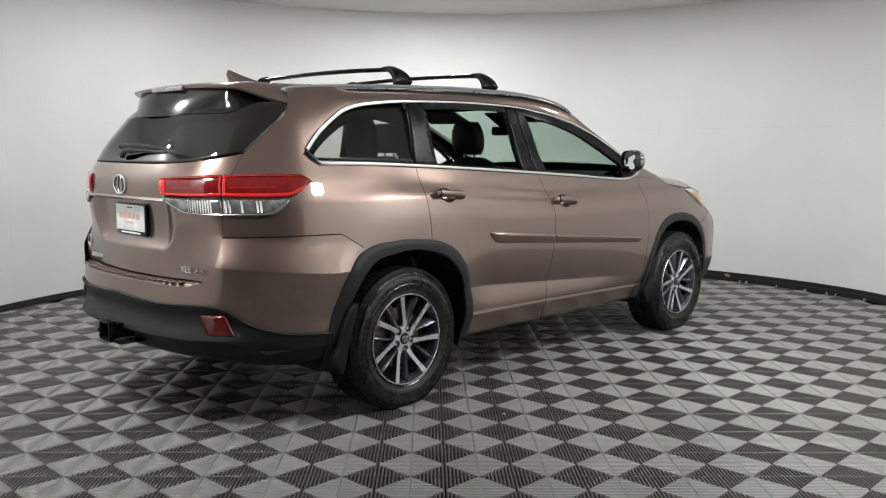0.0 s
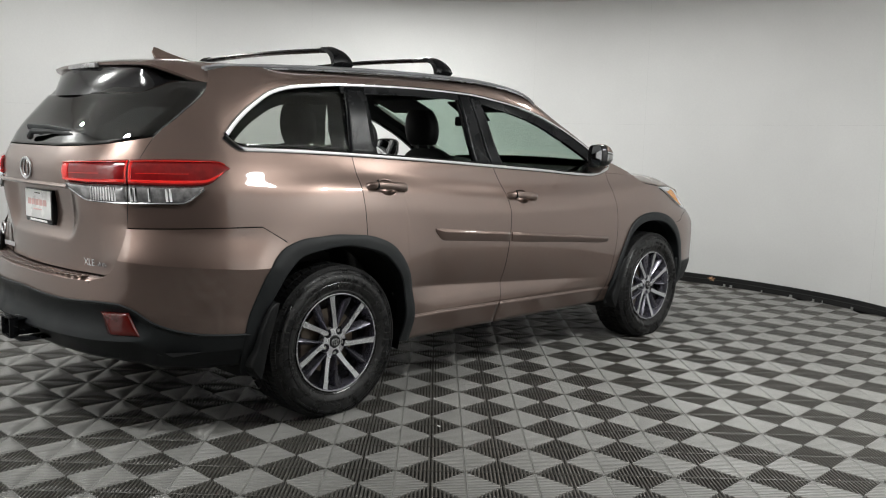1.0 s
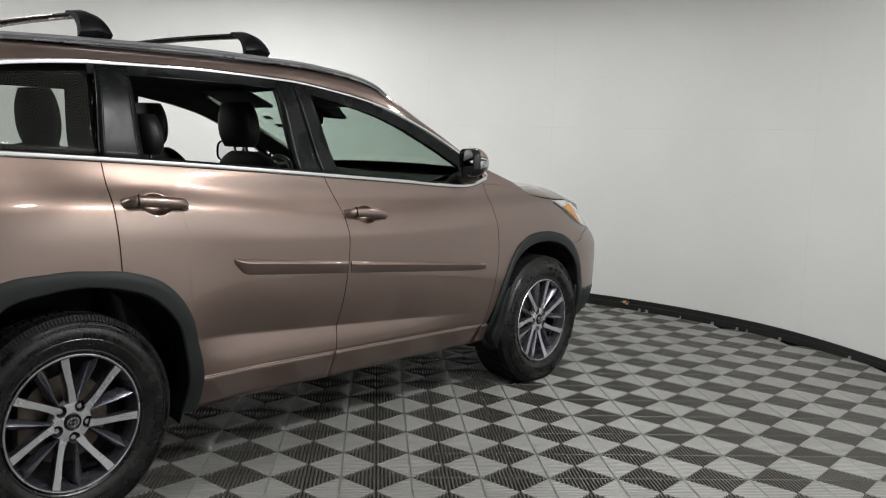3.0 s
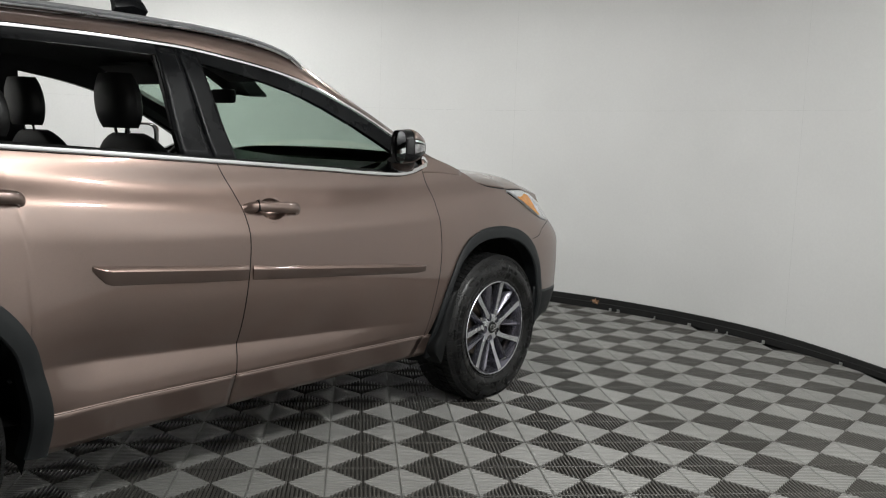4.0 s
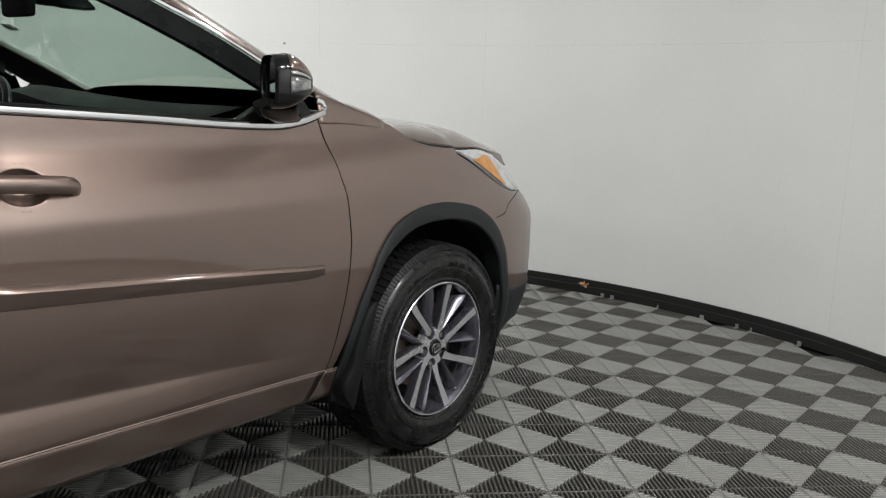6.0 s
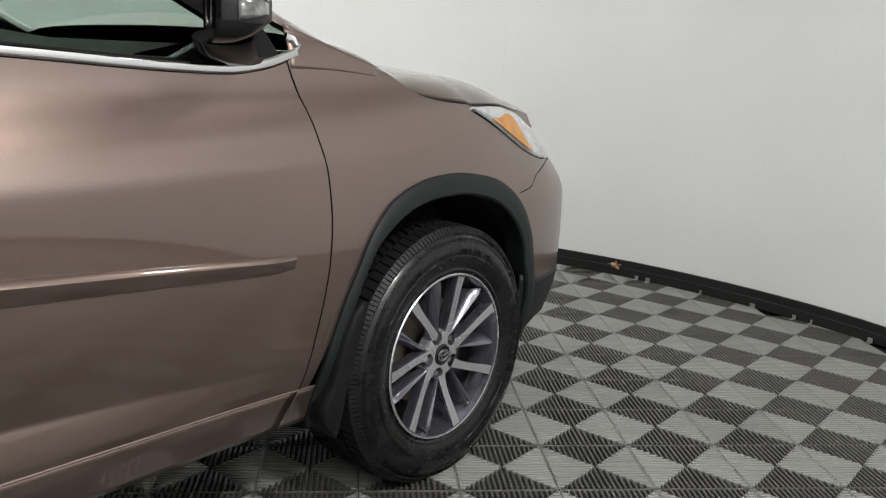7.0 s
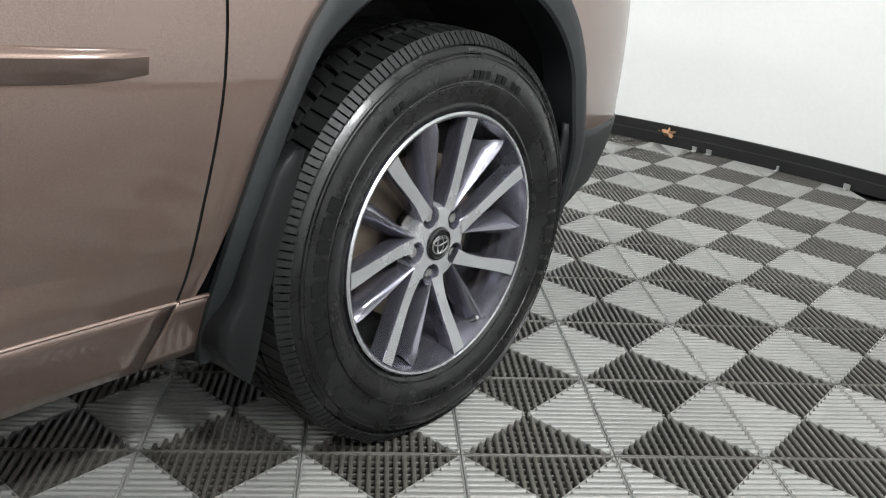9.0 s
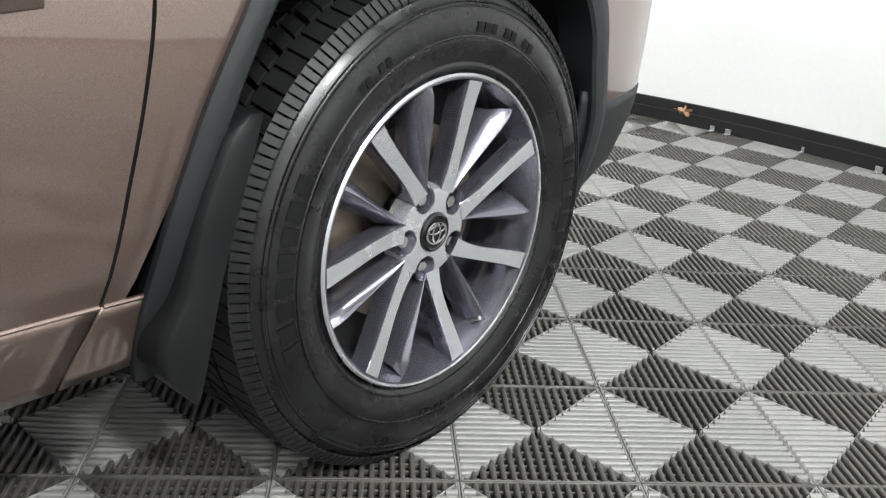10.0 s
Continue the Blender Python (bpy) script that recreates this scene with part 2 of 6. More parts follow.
def build_setting():
    seg = 120
    arc = [OPEN_B + (OPEN_A + 2 * math.pi - OPEN_B) * k / seg for k in range(seg + 1)]

    def ring(r, a):
        return CX + r * math.cos(a), CY + r * math.sin(a)
    # the curved wall with its thickness
    bm = bmesh.new()
    prof = [(RAD, 0.0), (RAD, CEIL), (RAD + 0.12, CEIL), (RAD + 0.12, 0.0)]
    rows = [[(*ring(r, a), z) for a in arc] for r, z in prof + prof[:1]]
    grid(bm, rows)
    for e in (0, -1):
        bm.faces.new([bm.verts.new(rows[k][e]) for k in range(4)])
    bmesh.ops.remove_doubles(bm, verts=bm.verts, dist=1e-5)
    bmesh.ops.recalc_face_normals(bm, faces=bm.faces)
    wall = tagged(part("wall_round", bm, WALL), "smooth white curved wall of the photo booth", "wall", kind="structure")
    # panel joints: thin filled strips, upright and one level course
    for k in range(12):
        a = radians(52 + k * 17.2)
        bm = bmesh.new()
        m = Matrix.Translation((*ring(RAD - 0.0004, a), 0)) @ Matrix.Rotation(a, 4, "Z")
        box(bm, (-0.0004, -0.0012, 0.1), (0.0004, 0.0012, CEIL - 0.01), m)
        part("joint", bm, JOINT, wall, "filled panel joint")
    bm = bmesh.new()
    rows = [[(*ring(RAD - 0.0008, mixv(radians(62), radians(200), k / 90)), z + 0.006 * math.sin(k * 0.13)) for k in range(91)] for z in (1.5490, 1.5515)]
    grid(bm, rows, (CX * 3, CY + 20, 1.5))
    thick(part("joint", bm, JOINT, wall, "level panel joint"), 0.0006)
    bm = bmesh.new()
    box(bm, (-0.003, -0.007, -0.005), (0.0, 0.007, 0.005), Matrix.Translation((*ring(RAD, radians(124.4)), 1.536)) @ Matrix.Rotation(radians(124.4), 4, "Z"), bevel=0.001)
    part("screw_hole", bm, BASE, wall, "small dark screw hole")
    # black base strip in two steps
    bm = bmesh.new()
    tall = curve((0, 55, 75, 105, 150, 195, 290), (0.055, 0.058, 0.088, 0.090, 0.065, 0.052, 0.052))
    prof = [(RAD - 0.001, 1.0), (RAD - 0.012, 0.985), (RAD - 0.014, 0.56), (RAD - 0.022, 0.51), (RAD - 0.024, 0.0)]
    rows = [[(*ring(r, a), q * tall(math.degrees(a))) for a in arc] for r, q in prof]
    grid(bm, rows, (CX, CY, 40))
    bmesh.ops.recalc_face_normals(bm, faces=bm.faces)
    for f in bm.faces:
        c = f.calc_center_median()
        if f.normal.dot(Vector((CX - c.x, CY - c.y, 0.3))) < 0:
            f.normal_flip()
    tagged(part("baseboard", bm, BASE, sharp=25), "black vinyl baseboard along the curved wall", "baseboard", kind="structure")
    # ceiling of the booth
    bm = bmesh.new()
    n = 96
    lo = [bm.verts.new((*ring(RAD + 0.2, 2 * math.pi * k / n), CEIL)) for k in range(n)]
    hi = [bm.verts.new((*ring(RAD + 0.2, 2 * math.pi * k / n), CEIL + 0.1)) for k in range(n)]
    bm.faces.new(lo[::-1]), bm.faces.new(hi)
    for k in range(n):
        bm.faces.new((lo[k], lo[(k + 1) % n], hi[(k + 1) % n], hi[k]))
    tagged(part("ceiling", bm, CEILING), "plain grey-white ceiling of the booth", "ceiling", kind="structure")
    # an unseen room, added round the booth to enclose it
    bm = bmesh.new()
    lo, hi = (-6.0, -9.0, -0.02), (9.0, 6.5, 4.2)
    for a, b in (((lo[0] - .2, lo[1] - .2), (hi[0] + .2, lo[1])), ((lo[0] - .2, hi[1]), (hi[0] + .2, hi[1] + .2)), ((lo[0] - .2, lo[1]), (lo[0], hi[1])), ((hi[0], lo[1]), (hi[0] + .2, hi[1]))):
        box(bm, (*a, lo[2]), (*b, hi[2]))
    tagged(part("wall_outer", bm, OUTER), "plain grey wall added out of view round the booth", "wall", kind="structure")
    bm = bmesh.new()
    box(bm, (lo[0] - .2, lo[1] - .2, hi[2]), (hi[0] + .2, hi[1] + .2, hi[2] + .15))
    tagged(part("ceiling_outer", bm, OUTER), "plain grey ceiling added out of view over the booth", "ceiling", kind="structure")
    bm = bmesh.new()
    box(bm, (lo[0] - .2, lo[1] - .2, -0.3), (hi[0] + .2, hi[1] + .2, -0.018))
    return tagged(part("ground", bm, SUBFLOOR), "dark concrete slab under the floor tiles", "floor", kind="structure")


def build_small_things():
    """Ceiling downlight frames, clips along the wall's foot, a leaf and a paper scrap."""
    # the frames round the lamps are unseen and made up
    for x, y, wide, watts in DOWNLIGHTS:
        fitting = thing("ceiling_light", "square white downlight frame added out of view in the booth ceiling", "ceiling light", (x, y, CEIL), "lights in the booth ceiling")
        for side in range(4):
            bm = bmesh.new()
            m = Matrix.Rotation(side * math.pi / 2, 4, "Z")
            box(bm, (0.135, -0.155, -0.022), (0.155, 0.135, 0.0), m, bevel=0.002)
            part("frame", bm, CEILING, fitting)
    for bearing, w in ((90.0, 0.022), (89.0, 0.026), (84.4, 0.012), (80.1, 0.028), (76.8, 0.020), (75.5, 0.010), (71.2, 0.024), (62.4, 0.024)):
        a = radians(bearing)
        r = RAD - 0.028
        clip = thing("wall_clip", "small galvanised metal clip at the foot of the wall", "clip", (CX + r * math.cos(a), CY + r * math.sin(a), 0.0), "clips along the baseboard")
        clip.rotation_euler = (0, 0, a)
        bm = bmesh.new()
        box(bm, (-0.004, -w / 2, 0.0), (0.0, w / 2, 0.022), bevel=0.001)
        part("upright", bm, METAL, clip)
        bm = bmesh.new()
        box(bm, (-0.030, -w / 2, 0.0), (-0.004, w / 2, 0.003), bevel=0.0008)
        part("foot", bm, METAL, clip)
        bm = bmesh.new()
        bmesh.ops.create_cone(bm, segments=8, radius1=0.006, radius2=0.004, depth=0.004, cap_ends=True, matrix=Matrix.Translation((-0.017, 0, 0.005)))
        part("screw", bm, METAL, clip)
    # dry leaf caught at the baseboard
    a = radians(91.9)
    leaf = thing("dry_leaf", "curled brown dry leaf at the foot of the wall", "leaf", (CX + (RAD - 0.034) * math.cos(a), CY + (RAD - 0.034) * math.sin(a), 0.043))
    leaf.rotation_euler = (0, 0, a)
    bm = bmesh.new()
    rows = []
    for i in range(6):
        ring = []
        for k in range(61):
            phi = 2 * math.pi * k / 60
            lobe = 0.5 + 0.5 * abs(math.cos(2.5 * phi + 0.3 * math.sin(phi))) ** 1.6 + 0.10 * math.sin(17 * phi)
            r = 0.034 * lobe * i / 5
            ring.append((-0.012 + 0.35 * r + 0.008 * math.sin(3 * phi) * i / 5, r * math.sin(phi), 0.016 + 0.72 * r * math.cos(phi)))
        rows.append(ring)
    grid(bm, rows, (1, 0, 0.03))
    bmesh.ops.remove_doubles(bm, verts=bm.verts, dist=1e-5)
    thick(part("blade", bm, LEAF, leaf), 0.0008)
    bm = bmesh.new()
    tube(bm, [(-0.010, 0.0, 0.012), (-0.014, 0.024, 0.018), (-0.012, 0.046, 0.022)], 0.001, 6)
    part("stem", bm, LEAF, leaf)
    # white scrap on the tiles
    bm = bmesh.new()
    rows = [[(1.40 + 0.009 * (i - 1), -1.14 + 0.006 * (j - 1), 0.001 + 0.003 * ((i + j) % 2)) for j in range(3)] for i in range(3)]
    grid(bm, rows, (1.4, -1.14, -1))
    scrap = part("paper_scrap", bm, PLATE_W)
    thick(scrap, 0.0006)
    tagged(scrap, "tiny white paper scrap on the floor tiles", "paper scrap")


def tile_arrays(fine):
    """One ribbed tile: in each of its four triangles the ribs run square to the edge, over low cross bars."""
    vs, fs, tone = [], [], []

    def bar(p, q, w, top, low, dark):
        d = Vector((q[0] - p[0], q[1] - p[1])).normalized()
        s = Vector((-d.y, d.x)) * w / 2
        c = len(vs)
        for z, k in (((low, 1.0), (top - 0.0030, 1.0), (top - 0.0009, 0.78), (top, 0.35)) if fine else ((low, 1.0), (top - 0.0022, 1.0), (top, 0.55))):
            for (x, y), sg in ((p, 1), (q, 1), (q, -1), (p, -1)):
                vs.append((x + s.x * sg * k, y + s.y * sg * k, z))
        top_ring = 12 if fine else 8
        for l in range(0, top_ring, 4):
            for k in range(4):
                fs.append((c + l + k, c + l + 4 + k, c + l + 4 + (k + 1) % 4, c + l + (k + 1) % 4))
        fs.append((c + top_ring + 3, c + top_ring + 2, c + top_ring + 1, c + top_ring))
        tone.extend([dark] * (top_ring + 1))
    h, n = TILE_SIZE / 2, 9
    pitch = h / n
    for side in range(4):
        turn = Matrix.Rotation(side * math.pi / 2, 2)

        def go(x, y):
            v = turn @ Vector((x, y))
            return v.x, v.y
        for k in range(-n, n):
            x = (k + 0.5) * pitch
            if abs(x) < h - 0.006:
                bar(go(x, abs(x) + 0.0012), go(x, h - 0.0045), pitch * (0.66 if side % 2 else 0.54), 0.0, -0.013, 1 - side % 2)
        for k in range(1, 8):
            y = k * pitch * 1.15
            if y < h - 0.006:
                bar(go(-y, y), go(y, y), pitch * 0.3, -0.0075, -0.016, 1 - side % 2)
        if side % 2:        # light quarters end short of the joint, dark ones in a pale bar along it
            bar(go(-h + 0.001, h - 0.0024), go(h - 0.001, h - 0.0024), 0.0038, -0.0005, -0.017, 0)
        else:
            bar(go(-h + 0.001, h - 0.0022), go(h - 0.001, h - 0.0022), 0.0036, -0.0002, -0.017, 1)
        bar(go(0.004, 0.004), go(h - 0.003, h - 0.003), 0.0030, -0.001, -0.013, 0)
    return vs, fs, tone


def build_floor():
    floor = thing("floor", "grey ribbed interlocking plastic floor tiles", "floor", kind="structure")
    fine = bpy.data.meshes.new("tile")
    vs, fs, tone = tile_arrays(True)
    fine.from_pydata(vs, [], fs)
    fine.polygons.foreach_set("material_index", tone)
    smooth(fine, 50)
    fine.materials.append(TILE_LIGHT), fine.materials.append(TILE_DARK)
    a = radians(TILE_TURN)
    ex, ey = Vector((math.cos(a), math.sin(a))), Vector((-math.sin(a), math.cos(a)))
    near, far = [], []
    for i in range(-40, 41):
        for j in range(-40, 41):
            p = Vector((TILE_X, TILE_Y)) + ex * TILE_SIZE * (i + 0.5) + ey * TILE_SIZE * (j + 0.5)
            r = (p - Vector((CX, CY))).length
            mouth = p.x > 0.5 and p.y < 1.0 and abs(p.x) < 7.2 and p.y > -7.2
            if r < RAD + 0.05 or (mouth and r < 7.4):
                hidden = abs(p.x) < 0.6 and abs(p.y) < 2.0
                d = min((p - Vector((1.75, 1.6))).length, (p - Vector((2.6, -0.6))).length * 1.15)
                (far if hidden or p.x < -0.2 else near).append((d, p))
    near.sort(key=lambda q: q[0])
    far += near[300:]
    for _, p in near[:300]:
        ob = new("tile", fine)
        ob.matrix_world = Matrix.Translation((p.x, p.y, random.uniform(-0.0006, 0.0))) @ Matrix.Rotation(a, 4, "Z") @ pose(0, 0, 0, random.uniform(-.12, .12), random.uniform(-.12, .12), 180 * random.randrange(2))
        ob.parent = floor
    vs, fs, tone = tile_arrays(False)
    base = np.array(vs) @ np.array(Matrix.Rotation(a, 3, "Z")).T
    quads = np.array(fs)
    allv = np.concatenate([base + np.array((p.x, p.y, random.uniform(-0.0008, 0.0))) for _, p in far])
    allf = np.concatenate([quads + k * len(vs) for k in range(len(far))])
    me = bpy.data.meshes.new("outer_tiles")
    me.vertices.add(len(allv)), me.loops.add(allf.size), me.polygons.add(len(allf))
    me.vertices.foreach_set("co", allv.ravel())
    me.loops.foreach_set("vertex_index", allf.ravel())
    me.polygons.foreach_set("loop_start", np.arange(0, allf.size, 4))
    me.polygons.foreach_set("loop_total", np.full(len(allf), 4))
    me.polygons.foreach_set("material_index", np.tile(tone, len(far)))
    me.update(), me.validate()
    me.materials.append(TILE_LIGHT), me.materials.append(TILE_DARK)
    ob = new("outer_tiles", me)
    ob.parent = floor
    tagged(ob, kind="stuff")


# ---- the car: y ahead, x to its right side, wheels on z = 0 ----
AXLE, HUB_Z, HUB_X = 1.395, 0.358, 0.945
car = thing("car", "brown metallic sport utility vehicle with roof bars and open side windows", "car")

KNOTS = (-3.3, -2.95, -2.65, -2.4, -2.15, -1.9, -1.39, -0.7, 0.0, 0.7, 1.39, 1.8, 2.05, 2.25, 2.5, 2.75, 3.0)
# half plans of the shell at some heights: x and y at each knot
PLANS = (
    (0.28, (0, .28, .53, .69, .79, .85, .880, .876, .876, .876, .880, .875, .82, .69, .48, .24, 0),
     (-2.44, -2.42, -2.36, -2.25, -2.09, -1.88, -1.39, -.7, 0, .7, 1.39, 1.78, 2.02, 2.16, 2.27, 2.33, 2.35)),
    (0.50, (0, .30, .56, .73, .835, .895, .935, .94, .94, .94, .935, .92, .870, .726, .50, .25, 0),
     (-2.50, -2.48, -2.42, -2.30, -2.13, -1.90, -1.39, -.7, 0, .7, 1.39, 1.80, 2.056, 2.205, 2.31, 2.37, 2.39)),
    (0.75, (0, .30, .55, .715, .825, .89, .945, .955, .955, .955, .945, .926, .880, .738, .51, .25, 0),
     (-2.49, -2.47, -2.41, -2.30, -2.13, -1.90, -1.39, -.7, 0, .7, 1.39, 1.80, 2.049, 2.186, 2.28, 2.34, 2.36)),
    (0.95, (0, .28, .53, .69, .795, .87, .94, .957, .960, .955, .935, .886, .798, .665, .46, .23, 0),
     (-2.44, -2.43, -2.38, -2.28, -2.12, -1.90, -1.39, -.7, 0, .7, 1.39, 1.785, 1.968, 2.075, 2.145, 2.19, 2.21)),
    (1.06, (0, .278, .525, .678, .777, .855, .926, .942, .945, .941, .917, .842, .722, .585, .41, .205, 0),
     (-2.45, -2.44, -2.39, -2.28, -2.12, -1.90, -1.39, -.7, 0, .7, 1.39, 1.77, 1.925, 2.015, 2.08, 2.12, 2.13)),
    (1.16, (0, .27, .51, .654, .743, .818, .888, .904, .906, .900, .868, .799, .70, .57, .40, .20, 0),
     (-2.46, -2.45, -2.39, -2.27, -2.11, -1.90, -1.39, -.7, 0, .7, 1.39, 1.77, 1.93, 2.02, 2.08, 2.12, 2.13)),
    (1.30, (0, .27, .50, .624, .693, .758, .829, .844, .846, .841, .797, .719, .62, .50, .35, .18, 0),
     (-2.41, -2.40, -2.33, -2.22, -2.07, -1.89, -1.39, -.7, 0, .7, 1.39, 1.75, 1.90, 1.98, 2.03, 2.06, 2.07)),
    (1.50, (0, .26, .47, .575, .635, .692, .770, .785, .787, .78, .73, .64, .55, .45, .31, .16, 0),
     (-2.25, -2.24, -2.18, -2.10, -2.00, -1.86, -1.39, -.7, 0, .7, 1.39, 1.73, 1.87, 1.95, 2.0, 2.02, 2.03)),
    (1.66, (0, .24, .43, .52, .57, .625, .70, .715, .715, .70, .64, .54, .45, .37, .25, .13, 0),
     (-2.10, -2.09, -2.05, -1.99, -1.91, -1.81, -1.39, -.7, 0, .7, 1.39, 1.71, 1.85, 1.93, 1.98, 2.0, 2.01)),
)
LEVELS = [p[0] for p in PLANS]
PLAN_X = [curve(KNOTS, p[1]) for p in PLANS]
PLAN_Y = [curve(KNOTS, p[2], True) for p in PLANS]


def shell(u, z, inset=0.0):
    """The shell's right half at the station u and height z."""
    px = [f(u) for f in PLAN_X]
    py = [f(u) for f in PLAN_Y]
    # the shoulder under the windows falls toward the front
    fall = 0.095 * (clamp(u, -1.08, -0.05) + 0.88) * ease((z - 0.88) / 0.12) * (1 - ease((z - 1.08) / 0.14)) * ease((u + 1.75) / 0.4) * ease((1.8 - u) / 1.4)
    x, y = curve(LEVELS, px)(z + fall), curve(LEVELS, py)(z)
    # a steep band right under the belt of the rear door
    if -1.5 < u < 0.0 and 0.98 < z < 1.30:
        crease = BELT(u) - 0.085
        near = ease((z - crease + 0.09) / 0.09) if z < crease else 1 - ease((z - crease) / 0.085)
        x -= 0.008 * near * ease((u + 1.5) / 0.4) * ease(-u / 0.4)
    # door sculpting: a hollow above the sill that dies out toward the arches
    k = ease((u + 1.05) / 0.35) * ease((1.02 - u) / 0.75)
    top = sculpt_top(u)
    if k > 0:
        hollow = max(0.0, 1 - (z - top) / 0.22) ** 2 if z > top else max(0.0, 1 - (top - z) / (top - 0.425))
        x -= 0.30 * (top - 0.425) * k * hollow
    # flanks swell over the wheels
    for c in (-AXLE, AXLE):
        r = math.hypot(u - c, (z - HUB_Z) * 0.9)
        if 0.3 < r < 0.85:
            x += (0.016 if c < 0 else 0.004) * ease((r - 0.3) / 0.15) * (1 - ease((r - 0.48) / 0.3))
    if inset or (u < -1.55 and 0.45 < z < 0.95):
        # outward direction of the plan, for insets and the bumper's ridge
        e = 0.02
        k = min(range(len(LEVELS)), key=lambda i: abs(LEVELS[i] - z))
        dx, dy = PLAN_X[k](u + e) - PLAN_X[k](u - e), PLAN_Y[k](u + e) - PLAN_Y[k](u - e)
        d = math.hypot(dx, dy) or 1.0
        nx, ny = dy / d, -dx / d
        off = -inset
        if u < -1.55 and z < 0.95:
            rz = ridge(u)
            r = 1 - clamp((z - rz) / 0.14) if z > rz else 1 - clamp((rz - z) / 0.22)
            off += 0.036 * r * ease((-1.60 - u) / 0.25) * (1 - ease((-2.42 - u) / 0.2))
        x, y = x + nx * off, y + ny * off
        if u <= -3.299 or u >= 2.999:
            x = 0.0
    return Vector((x, y, z))


SEAM_REAR = curve((0.3, 0.863, 1.05, 1.234, 1.57), (-1.20, -1.227, -1.238, -1.245, -1.20))
SEAM_MID = curve((0.30, 0.37, 0.66, 0.878, 0.961, 1.084, 1.187, 1.386, 1.571), (-0.192, -0.189, -0.166, -0.149, -0.155, -0.188, -0.245, -0.285, -0.315))
SEAM_FRONT = curve((0.30, 0.40, 0.52, 0.62, 0.70, 0.79, 0.90, 1.0, 1.15), (0.838, 0.877, 0.903, 0.925, 0.938, 0.944, 0.934, 0.909, 0.868))
SILL = curve((-0.93, -0.78, -0.27, 0.18, 0.50, 0.80, 0.93), (0.426, 0.424, 0.417, 0.409, 0.403, 0.397, 0.391))
BELT = curve((-1.90, -1.82, -1.61, -1.26, -0.78, -0.25, 0.28, 0.60, 0.70, 0.79, 0.89), (1.315, 1.262, 1.258, 1.245, 1.221, 1.190, 1.158, 1.137, 1.134, 1.144, 1.172))
CHROME_TOP = curve((-1.90, -1.81, -1.73, -1.63, -1.56, -1.49, -1.19, -0.745, -0.353, -0.056, 0.189, 0.458, 0.652, 0.84), (1.325, 1.417, 1.480, 1.541, 1.562, 1.574, 1.598, 1.609, 1.602, 1.571, 1.527, 1.436, 1.348, 1.245))
FENDER_TOP = curve((0.80, 0.95, 1.10, 1.19, 1.23, 1.28, 1.36, 1.49, 1.70, 1.90), (1.160, 1.158, 1.148, 1.134, 1.115, 1.086, 1.068, 1.055, 1.040, 1.02))
ROOF_EDGE = curve((-2.05, -1.90, -1.65, -1.14, -0.68, -0.28, -0.02, 0.13, 0.21, 0.28, 0.35, 0.49, 0.62, 0.80, 0.95, 1.08, 1.19, 1.22), (1.625, 1.640, 1.648, 1.660, 1.668, 1.667, 1.654, 1.634, 1.611, 1.573, 1.540, 1.475, 1.418, 1.336, 1.263, 1.202, 1.162, 1.155))


# wheel flares: outer and inner radius at each angle, ahead of the wheel at 0, behind it at 180
FLARES = {
    1: (curve((-12, 10, 27, 37, 48, 58, 66, 79, 93, 105, 117, 128, 139, 148, 158, 168, 180, 195), (0.455, 0.468, 0.484, 0.506, 0.522, 0.528, 0.527, 0.519, 0.520, 0.527, 0.530, 0.513, 0.485, 0.473, 0.466, 0.467, 0.472, 0.484)),
        curve((-12, 10, 28, 38, 50, 66, 77, 92, 105, 117, 128, 139, 150, 165, 195), (0.405, 0.412, 0.424, 0.446, 0.458, 0.462, 0.460, 0.461, 0.471, 0.478, 0.476, 0.456, 0.438, 0.428, 0.420))),
    -1: (curve((-12, 20, 37, 52, 69, 84, 99, 112, 123, 135, 150, 167, 195), (0.512, 0.522, 0.548, 0.560, 0.540, 0.522, 0.526, 0.548, 0.560, 0.542, 0.513, 0.498, 0.490)),
         curve((-12, 21, 39, 55, 73, 100, 116, 130, 142, 160, 195), (0.435, 0.453, 0.482, 0.488, 0.470, 0.463, 0.476, 0.458, 0.440, 0.430, 0.420))),
}
ARCH_CUT = {}
for end, (outer, inner) in FLARES.items():
    cut = [(0.5 * (outer(a) + inner(a)) * math.cos(radians(a)), 0.5 * (outer(a) + inner(a)) * math.sin(radians(a))) for a in range(180, -1, -3)]
    ARCH_CUT[end] = ([y for y, z in cut], [z for y, z in cut])


def bottom(u, low):
    """Lower edge of the body's skin: low, but cut round over the wheels."""
    b = low
    for end, (ys, zs) in ARCH_CUT.items():
        d = u - end * AXLE
        if ys[0] < d < ys[-1]:
            b = max(b, HUB_Z + float(np.interp(d, ys, zs)))
    return b


def mirrored(p, s):
    return Vector((p[0] * s, p[1], p[2]))


def rows_between(lo, hi, n, k=None, share=0.4):
    """Heights from lo to hi; with a crease at k, one row runs along it."""
    if k is None or not lo + 0.01 < k < hi - 0.01:
        return [mixv(lo, hi, j / n) for j in range(n + 1)]
    m = round(n * share)
    return [mixv(lo, k, j / m) for j in range(m)] + [mixv(k, hi, j / (n - m)) for j in range(n - m + 1)]


def sculpt_top(u):
    return mixv(0.575, 0.465, clamp((u + 0.9) / 1.8))


def ridge(u):
    return mixv(0.80, 0.75, clamp((u + 2.45) / 0.6))


